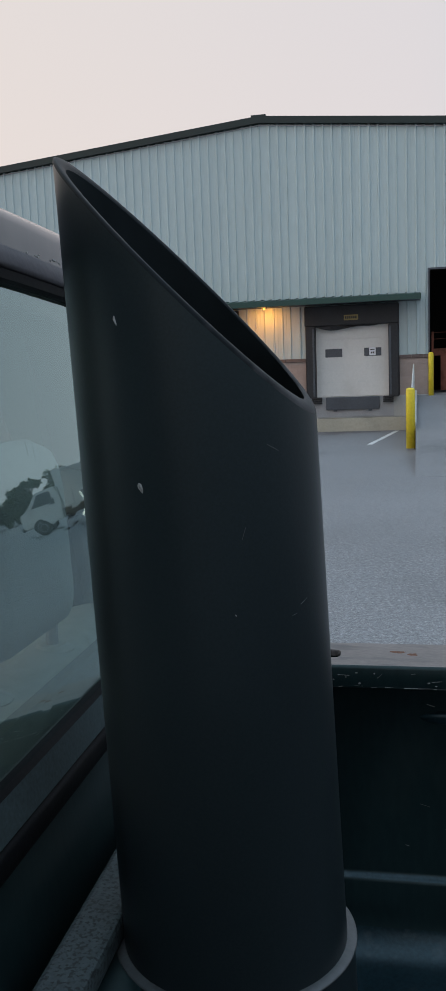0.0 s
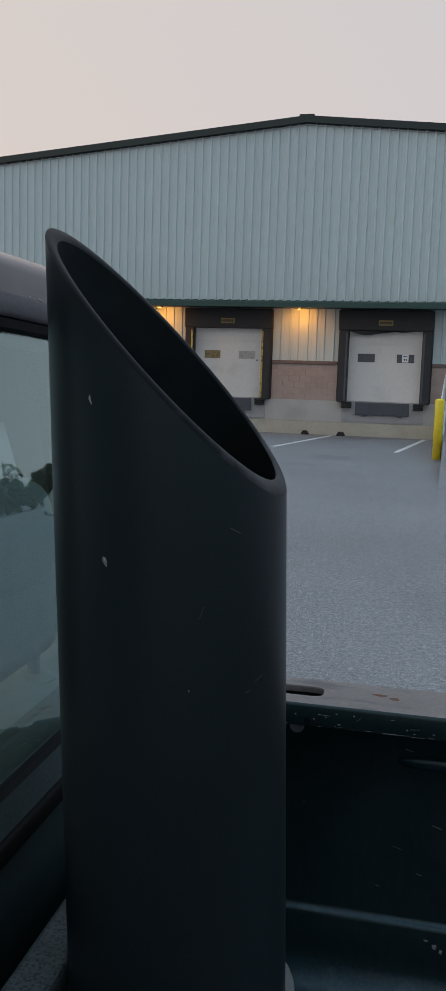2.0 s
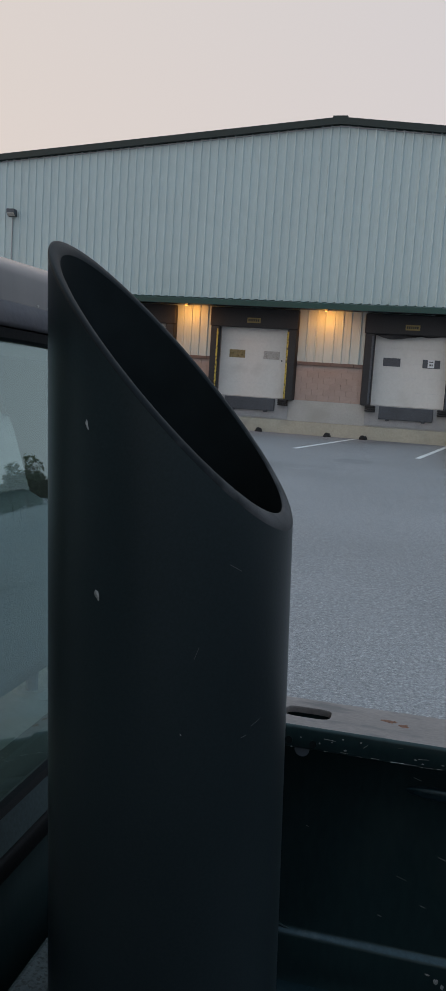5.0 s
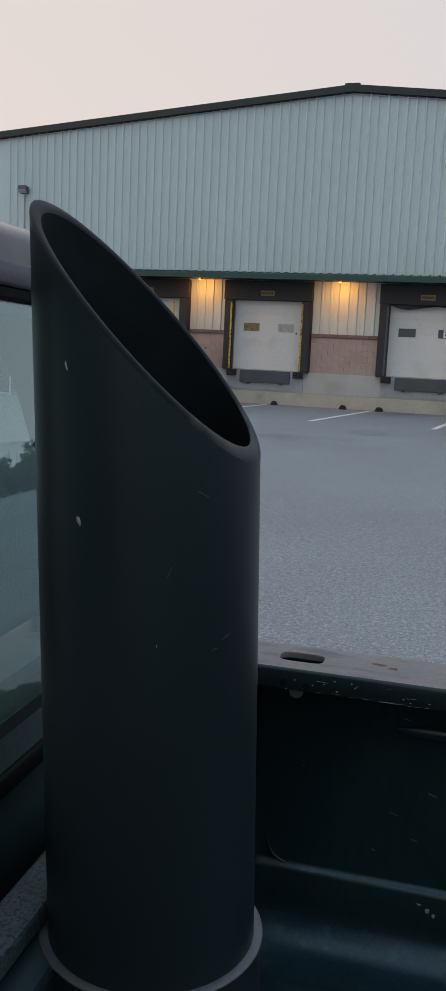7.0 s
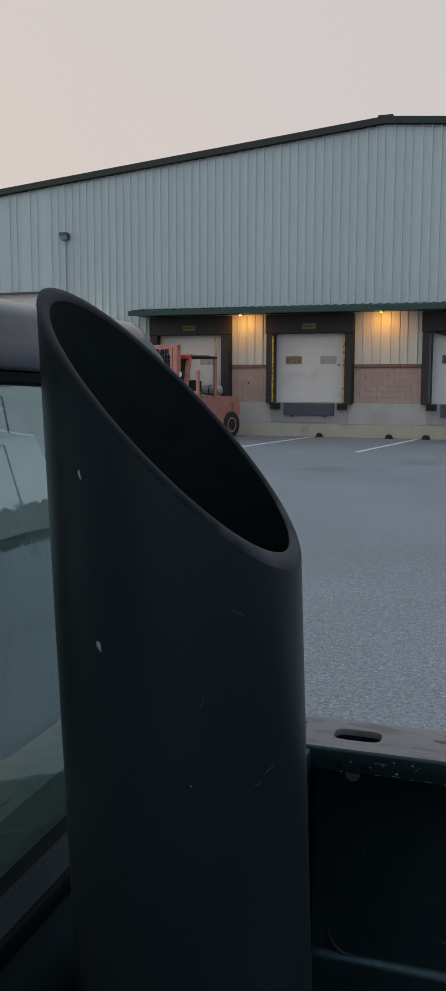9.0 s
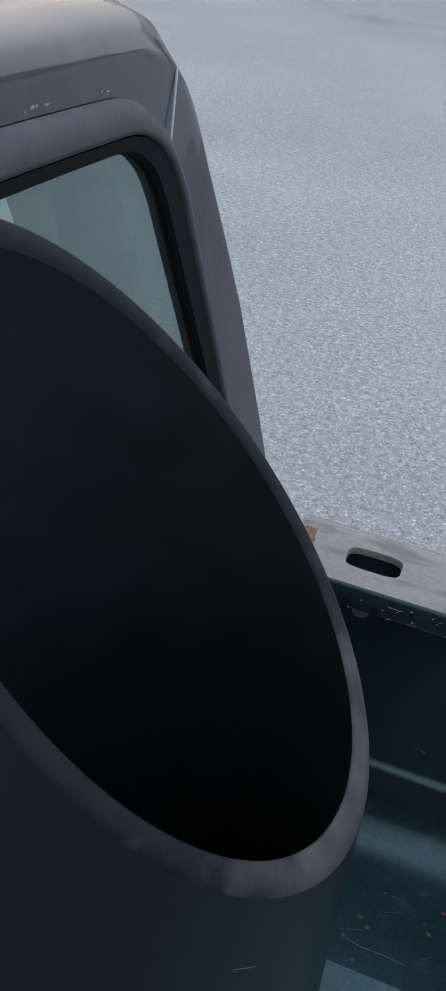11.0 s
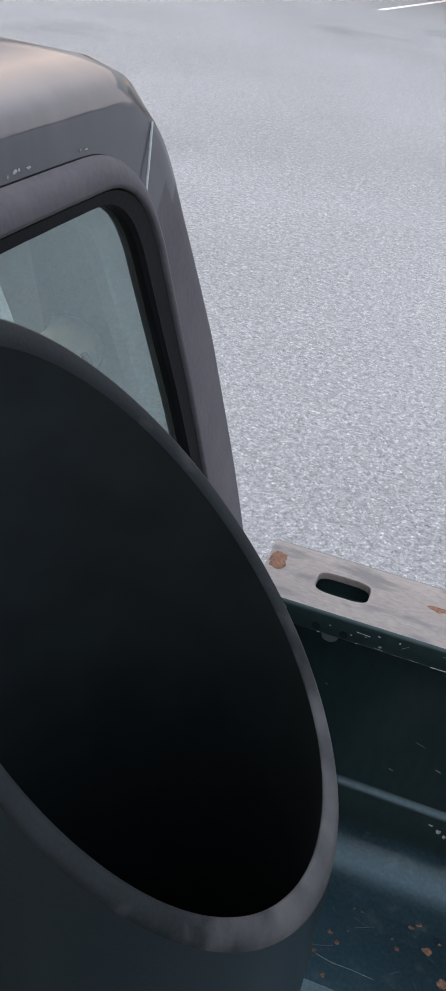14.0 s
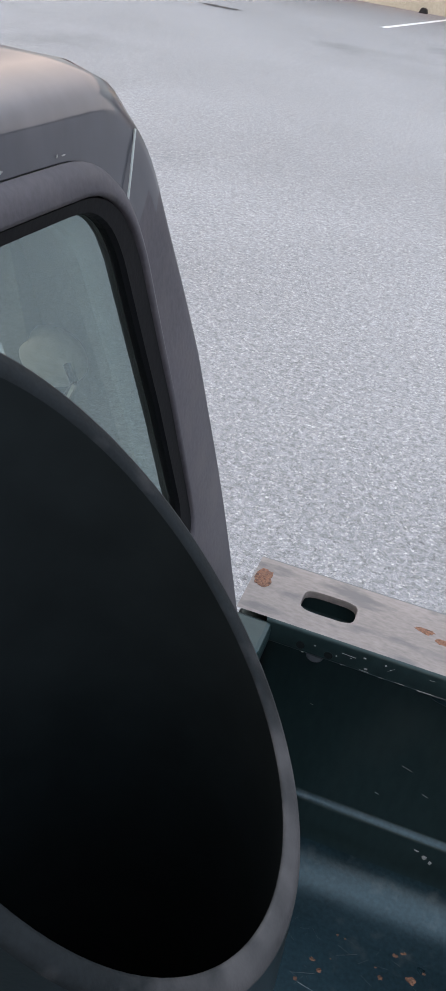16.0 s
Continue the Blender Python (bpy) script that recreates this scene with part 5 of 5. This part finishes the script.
def bed():
    fl_ = new("bed_floor")
    fl_.parent = TRUCK
    tagged(fl_, "scuffed blue-green ribbed bed floor with rust spots")
    w0, w1 = 2 * VC + 0.10, -0.10
    pts, v = [], w0
    while v < -0.38:
        pts += [(v, FLOOR), (v + 0.06, FLOOR), (v + 0.072, FLOOR - 0.014), (v + 0.118, FLOOR - 0.014)]
        v += 0.13
    pts = [p for p in pts if p[0] < w1] + [(-0.27, FLOOR), (w1, FLOOR)]
    bm = bmesh.new()
    loft(bm, [[(u, y, z) for y, z in pts] for u in (BED_F + 0.045, 0.2, 0.6, 1.2, BED_R)], closed=False)
    part("floor_sheet", bm, M_BEDSHEEN, fl_)
    r = random.Random(8)
    for k in range(26):
        u, v = r.uniform(0.08, 0.55), r.uniform(-0.45, -0.10)
        s = r.choice((0.0018, 0.0025, 0.003, 0.005))
        blotch("rust_spot", u, v, FLOOR - 0.001, s, s * r.uniform(0.5, 1), 0.0022, M_RUSTCHIP, fl_, 200 + k)
    for k, (u, v, s) in enumerate(((0.140, -0.173, 0.005), (0.156, -0.187, 0.0045), (0.121, -0.217, 0.004), (0.276, -0.107, 0.005), (0.291, -0.098, 0.009), (0.309, -0.141, 0.008), (0.343, -0.189, 0.010), (0.172, -0.112, 0.0025), (0.33, -0.12, 0.003))):
        blotch("rust_spot", u, v, FLOOR - 0.0005, s, s * 0.8, 0.0024, M_RUSTCHIP, fl_, 241 + k)
    part("scratch", pipe(bmesh.new(), [(0.126, -0.221, FLOOR), (0.155, -0.226, FLOOR + 0.0002), (0.19, -0.225, FLOOR), (0.228, -0.227, FLOOR)], 0.00035, 4), M_CHIPD, fl_)
    for k in range(60):
        u, v, a, ln = r.uniform(0.07, 0.42), r.uniform(-0.32, -0.09), r.uniform(-1.2, 1.2), r.uniform(0.003, 0.03)
        part("scratch", rod(bmesh.new(), (u, v, FLOOR + 0.0001), (u + ln * math.cos(a), v + ln * math.sin(a), FLOOR + 0.0001), r.uniform(0.00015, 0.0003), 4), M_LIP, fl_)
    for k in range(9):
        u, v, a, ln = r.uniform(0.08, 0.5), r.uniform(-0.42, -0.1), r.uniform(-0.6, 0.6), r.uniform(0.01, 0.05)
        part("scratch", rod(bmesh.new(), (u, v, FLOOR + 0.0005), (u + ln * math.cos(a), v + ln * math.sin(a), FLOOR + 0.0005), 0.0004, 4), M_LIPRING, fl_)
    # front panel with a speckled top flange
    fp = new("bed_front")
    fp.parent = TRUCK
    tagged(fp, "dark bed front panel with a speckled flange")
    part("front_sheet", cube(BED_F - 0.002, BED_F + 0.046, 2 * VC + 0.02, -0.02, 0.60, TOP - 0.034, bev=0.006), M_BED, fp)
    part("front_flange", cube(BED_F - 0.040, BED_F + 0.008, 2 * VC + 0.075, -0.074, TOP - 0.032, TOP - 0.004, bev=0.006), M_LIP, fp, "grey speckled flange")
    part("corner_gusset", cube(BED_F - 0.006, BED_F + 0.060, -0.145, -0.067, TOP - 0.045, TOP - 0.004, bev=0.008), M_BED, fp)
    part("tailgate", cube(BED_R + 0.004, BED_R + 0.05, 2 * VC + 0.02, -0.02, 0.62, TOP, bev=0.012), M_CABPAINT, TRUCK)
    for s in (-1, 1):
        bm = prism(bmesh.new(), [(0.55, FLOOR - 0.02), (0.60, 0.80), (0.68, 0.86), (1.22, 0.86), (1.30, 0.80), (1.35, FLOOR - 0.02)], "y", VC + s * 0.70, VC + s * 0.945)
        bmesh.ops.bevel(bm, geom=bm.edges[:], offset=0.02, segments=2, affect="EDGES")
        part("wheel_house", bm, M_BED, fl_, "dark pressed wheel housing")
    part("bed_frame", cube(BED_F, BED_R, VC - 0.45, VC + 0.45, 0.45, 0.66), M_STEEL, TRUCK)


bed()


def cab():
    c = new("cab")
    c.parent = TRUCK
    tagged(c, "weathered dark cab with a chalky window surround")

    def back(z, d=0.0):
        return -0.197 - 0.15 * (z - 1.28) + d

    def place(lp, d):
        return [(back(z, d), VC + v, z + arch(v, z)) for v, z in lp]

    def over(lp, d_head, d_side):
        pts = []
        for v, z in lp:
            k = min(1.0, max(0.0, (z - 1.42) / 0.54))
            pts.append((back(z, d_side + (d_head - d_side) * k * k * (3 - 2 * k)), VC + v, z + arch(v, z)))
        return pts

    def arch(v, z):
        return (0.004 - 0.019 * (v / 0.66) ** 2) * min(1.0, max(0.0, (z - 1.65) / 0.22)) * min(1.0, max(0.0, (2.022 - z) / 0.03))

    def bulge(lp):
        return [(v + math.copysign(0.042, v) * max(0.0, math.sin(math.pi * (z - 1.1) / 0.9)) * (abs(v) > 0.55), z) for v, z in lp]
    g = rtrap(0.800, 0.636, 1.425, 1.916, 0.075, 0.075)
    s_in = rtrap(0.804, 0.640, 1.420, 1.919, 0.077, 0.078)
    s_out = rtrap(0.837, 0.672, 1.385, 1.930, 0.085, 0.10)
    f_in = rtrap(0.840, 0.675, 1.383, 1.932, 0.087, 0.102)
    f_out = rtrap(0.854, 0.687, 1.360, 1.957, 0.11, 0.13)
    f_out2 = rtrap(0.859, 0.692, 1.350, 1.962, 0.11, 0.135)
    b0 = bulge(rtrap(1.095, 0.714, 1.02, 1.976, 0.08, 0.10))
    b01 = bulge(rtrap(1.106, 0.724, 1.014, 1.994, 0.083, 0.10))
    b1 = bulge(rtrap(1.115, 0.732, 1.01, 2.0035, 0.085, 0.10))
    b2 = bulge(rtrap(1.130, 0.746, 1.00, 2.0145, 0.09, 0.11))
    b3 = bulge(rtrap(1.140, 0.757, 1.00, 2.0215, 0.09, 0.13))
    b4 = bulge(rtrap(1.145, 0.761, 1.00, 2.023, 0.09, 0.15))
    b5 = bulge(rtrap(1.145, 0.763, 1.00, 2.029, 0.09, 0.17))
    # rear window: pane and rubber
    win = new("rear_window")
    win.parent = c
    bm = bmesh.new()
    lo = [bm.verts.new(p) for p in place(g, -0.004)]
    bm.faces.new(lo)
    pane = part("pane", bm, M_GLASS, win, "dusty tinted glass")
    pane.visible_shadow = False
    bm = bmesh.new()
    loft(bm, [place(g, -0.006), place(g, 0.003), place(s_in, 0.008), place(s_out, 0.010), place(f_in, 0.002)])
    seal = part("rubber_seal", bm, M_SEALR, win, "black rubber window seal")
    seal.data.materials.append(M_SEALPALE)
    # bottom run of the seal in a paler grey-green
    for p in seal.data.polygons:
        p.material_index = int(p.center.z < 1.422 and abs(p.center.y - VC) < 0.74)
    bm = bmesh.new()
    loft(bm, [place(f_in, 0.0), place(f_in, 0.012), place(rtrap(0.844, 0.679, 1.379, 1.937, 0.09, 0.106), 0.0145), place(f_out, 0.010), place(f_out2, 0.002)])
    sur = part("window_surround", bm, M_TRIM, c, "chalky plum-grey flange round the rear window", smooth=True)
    sur.data.materials.append(M_SEALR)
    # flange bottom coloured black to take away the sky's bright line
    for p in sur.data.polygons:
        p.material_index = int(p.center.z < 1.40)
    bm = bmesh.new()
    loops = [place(f_out2, 0.0), over(b0, 0.0011, -0.002), over(b01, 0.0022, -0.009), over(b1, 0.0003, -0.016), over(b2, -0.012, -0.040), over(b3, -0.045, -0.085)]
    for u, b in ((-0.45, b4), (-0.50, b4), (-0.95, b5), (-1.22, b5)):
        loops.append([(u + (-0.15 * (z - 1.28)) * (0.5 if u > -0.5 else 0.0), VC + v, z) for v, z in b])
    loops.append([(-1.30 - (2.03 - z) * 0.62, VC + v * 0.995, z - 0.01) for v, z in b5])
    loft(bm, loops)
    # side windows
    dead = [f for f in bm.faces if -1.7 < f.calc_center_median().x < -0.52 and 1.36 < f.calc_center_median().z < 1.90 and abs(f.calc_center_median().y - VC) > 0.68]
    bmesh.ops.delete(bm, geom=dead, context="FACES")
    shell = part("cab_shell", bm, M_CABPAINT, c, "faded glossy cab skin and roof over matt plum pillars", smooth=True)
    for m in (M_TRIM, M_BED):
        shell.data.materials.append(m)
    for p in shell.data.polygons:
        if p.center.z < 1.375 and p.center.x > -0.24 and abs(p.center.y - VC) < 0.80:
            p.material_index = 2
        elif p.center.z < 1.872 and abs(p.center.y - VC) > 0.62 and p.center.x > -0.56:
            p.material_index = 1
    # headlining and pillar trim inside
    bm = bmesh.new()
    inner = [bulge(rtrap(1.075, 0.690, 1.05, 1.975, 0.08, 0.14)), bulge(rtrap(1.085, 0.700, 1.05, 1.985, 0.08, 0.15))]
    loft(bm, [place(rtrap(0.85, 0.685, 1.39, 1.925, 0.09, 0.11), -0.012), place(inner[0], -0.035)] + [[(u, VC + v, z) for v, z in inner[1]] for u in (-0.46, -0.50, -0.95, -1.25)])
    bmesh.ops.delete(bm, geom=[f for f in bm.faces if f.calc_center_median().x < -0.52 and 1.36 < f.calc_center_median().z < 1.90 and abs(f.calc_center_median().y - VC) > 0.62], context="FACES")
    part("headlining", bm, M_LINING, c, "grey-green cloth headlining and pillar trim", smooth=True)
    for sgn in (-1, 1):
        # rounded upper corner of the side window and the belt anchor
        ol = [(-0.485, 1.93), (-0.485, 1.36), (-0.502, 1.36), (-0.511, 1.45), (-0.524, 1.56), (-0.541, 1.67), (-0.555, 1.77), (-0.570, 1.83), (-0.600, 1.868), (-0.65, 1.882), (-0.72, 1.887), (-0.72, 1.93)]
        bm = bmesh.new()
        vl = loft(bm, [[(u, VC + sgn * (0.985 - 0.185 * (z - 1.36) / 0.54 - d), z) for u, z in ol] for d in (0.0, 0.05)])
        for lp in vl:
            bm.faces.new(lp)
        part("window_corner", bm, M_LINING, c)
        y_in = VC + sgn * (0.905 - 0.385 * (1.60 - 1.50))
        bm = disc_profile(bmesh.new(), [(0.052, 0.0), (0.050, 0.012), (0.040, 0.022), (0.02, 0.027)], 24, "y", Matrix.Translation((-0.455, y_in, 1.60)) @ Matrix.Diagonal((1, -sgn, 0.85, 1)))
        ba = part("belt_anchor", bm, M_SEATV, c, "pale plastic belt anchor on the pillar", smooth=True)
        part("belt_loop", pipe(bmesh.new(), [(-0.425, y_in - sgn * 0.022, 1.605), (-0.408, y_in - sgn * 0.03, 1.585), (-0.418, y_in - sgn * 0.03, 1.560)], 0.006, 8), M_CHROME, ba)
    # pale seam at the rear roof corner
    bm = pipe(bmesh.new(), [(-0.2980, VC + 0.716, 1.957), (-0.2920, VC + 0.700, 1.924), (-0.2865, VC + 0.684, 1.893)], 0.0014, 6)
    part("drip_seam", bm, M_SEAT, c, "pale cracked sealant seam")
    r = random.Random(77)
    for k in range(11):
        v = r.choice((0.30, 0.36, 0.39, 0.42, 0.48, 0.55)) + r.uniform(-0.025, 0.025)
        z = 1.9645 + arch(v, 1.962) + r.uniform(0.0, 0.005)
        blotch("paint_chip", back(z, 0.0002), VC + v, z, 0.0005, r.uniform(0.0010, 0.0034), r.uniform(0.0006, 0.0016), M_CHIPD, c, 300 + k)
    # pinch trim that laps the pane inside
    bm = bmesh.new()
    t_in, t_out = rtrap(0.783, 0.620, 1.44, 1.902, 0.07, 0.07), rtrap(0.786, 0.623, 1.437, 1.905, 0.07, 0.07)
    loft(bm, [place(t_in, -0.050), place(t_in, -0.034), place(t_out, -0.030), place(rtrap(0.85, 0.685, 1.39, 1.925, 0.09, 0.11), -0.016)])
    part("inner_trim", bm, M_LINING, c, "grey-green trim round the rear window inside")
    # side glass and windscreen
    for sgn in (-1, 1):
        bm = bmesh.new()
        vs = [bm.verts.new((u, VC + sgn * w, z)) for u, w, z in ((-0.455, 0.985, 1.36), (-1.72, 0.985, 1.36), (-1.32, 0.80, 1.90), (-0.455, 0.80, 1.90))]
        bm.faces.new(vs)
        part("side_glass", bm, M_CLEAR, c).visible_shadow = False
    wsb = [(-1.30 - (2.03 - z) * 0.62, VC + v, z - 0.01) for v, z in rtrap(0.92, 0.70, 1.28, 1.96, 0.08, 0.08)]
    bm = bmesh.new()
    bm.faces.new([bm.verts.new(p) for p in wsb])
    part("windscreen", bm, M_GLASS, c).visible_shadow = False
    bm = bmesh.new()
    loft(bm, [wsb, [(-1.30 - (2.03 - z) * 0.62, VC + v, z - 0.01) for v, z in b5]])
    part("windscreen_frame", bm, M_CABPAINT, c)
    # lower body, dash, floor
    part("lower_body", cube(-1.95, -0.19, VC - 1.10, VC + 1.10, 0.50, 1.03, bev=0.05), M_CABPAINT, c)
    part("back_panel", cube(-0.225, -0.172, VC - 1.0, VC + 1.0, 0.55, 1.10, bev=0.012), M_BED, c)
    part("dashboard", cube(-1.80, -1.45, VC - 0.80, VC + 0.80, 1.02, 1.30, bev=0.08), M_TYRE, c)
    # bench seat tops and headrests
    for vs_ in (VC + 0.345, VC - 0.345):
        se = part("seat_back", cube(-0.47, -0.25, vs_ - 0.355, vs_ + 0.40, 1.02, 1.40, bev=0.07), M_SEATD, c, "dark vinyl seat back", smooth=True)
        bmc = bmesh.new()
        loft(bmc, [[(-0.352 + 0.085 * q * math.cos(t), vs_ + y, 1.384 + 0.044 * q * math.sin(t)) for t in [2 * math.pi * k / 20 for k in range(20)]] for y, q in ((-0.36, 0.3), (-0.34, 0.8), (-0.30, 1.0), (-0.12, 1.0), (-0.09, 0.97), (-0.06, 1.0), (0.10, 1.0), (0.13, 0.97), (0.16, 1.0), (0.36, 1.0), (0.39, 0.8), (0.405, 0.3))])
        part("seat_crest", bmc, M_SEATV, se, "beige vinyl bolster", smooth=True)
        bmh = bmesh.new()
        lps = []
        for k, (s, du) in enumerate(((0.2, -0.055), (0.75, -0.05), (0.96, -0.02), (1.0, 0.01), (0.94, 0.035), (0.7, 0.05), (0.2, 0.055))):
            lps.append([(-0.340 + du * 0.8, vs_ + v * s, 1.59 + (z - 1.59) * s) for v, z in rtrap(0.145, 0.112, 1.465, 1.73, 0.05, 0.09)])
        vl = loft(bmh, lps)
        bmh.faces.new(vl[0]), bmh.faces.new(vl[-1])
        hr = part("headrest", bmh, M_SEAT, c, "grey cloth headrest on chrome posts", smooth=True)
        for dv in (-0.108, 0.108):
            part("headrest_post", rod(bmesh.new(), (-0.340, vs_ + dv, 1.41), (-0.340, vs_ + dv, 1.50), 0.009, 10), M_GALV, hr)
            part("post_collar", disc_profile(bmesh.new(), [(0.030, 1.416), (0.032, 1.424), (0.020, 1.431)], 18, "z", Matrix.Translation((-0.340, vs_ + dv, 0))), M_SEATV, hr)
    part("steering_wheel", rod(bmesh.new(), (-1.35, VC - 0.40, 1.30), (-1.33, VC - 0.40, 1.33), 0.19, 24), M_TYRE, c)


cab()


def front_end():
    bm = prism(bmesh.new(), [(-1.95, 0.55), (-1.95, 1.28), (-2.6, 1.24), (-3.25, 1.12), (-3.32, 0.98), (-3.32, 0.60)], "y", VC - 1.05, VC + 1.05)
    bmesh.ops.bevel(bm, geom=bm.edges[:], offset=0.05, segments=3, affect="EDGES")
    hood = part("hood", bm, M_CABPAINT, TRUCK, "faded dark hood and fenders")
    part("grille", cube(-3.345, -3.322, VC - 0.5, VC + 0.5, 0.72, 0.95, bev=0.008), M_TYRE, hood)
    for s in (-0.68, 0.68):
        part("headlight", cube(-3.35, -3.323, VC + s - 0.13, VC + s + 0.13, 0.74, 0.94, bev=0.008), M_GREYWIN, hood)
    part("front_bumper", cube(-3.46, -3.36, VC - 0.88, VC + 0.88, 0.45, 0.66, bev=0.03), M_CHROME, TRUCK)
    part("rear_bumper", cube(BED_R + 0.06, BED_R + 0.20, VC - 0.85, VC + 0.85, 0.42, 0.60, bev=0.03), M_STEEL, TRUCK)
    for u in (-2.55, 0.95):
        for v in (VC - 0.84, VC + 0.84):
            wheel(TRUCK, 0.35, 0.20, pose(u, v, 0.35, rz=90), M_STEEL)
    part("chassis_frame", cube(-3.2, BED_R, VC - 0.4, VC + 0.4, 0.36, 0.48), M_STEEL, TRUCK)


front_end()
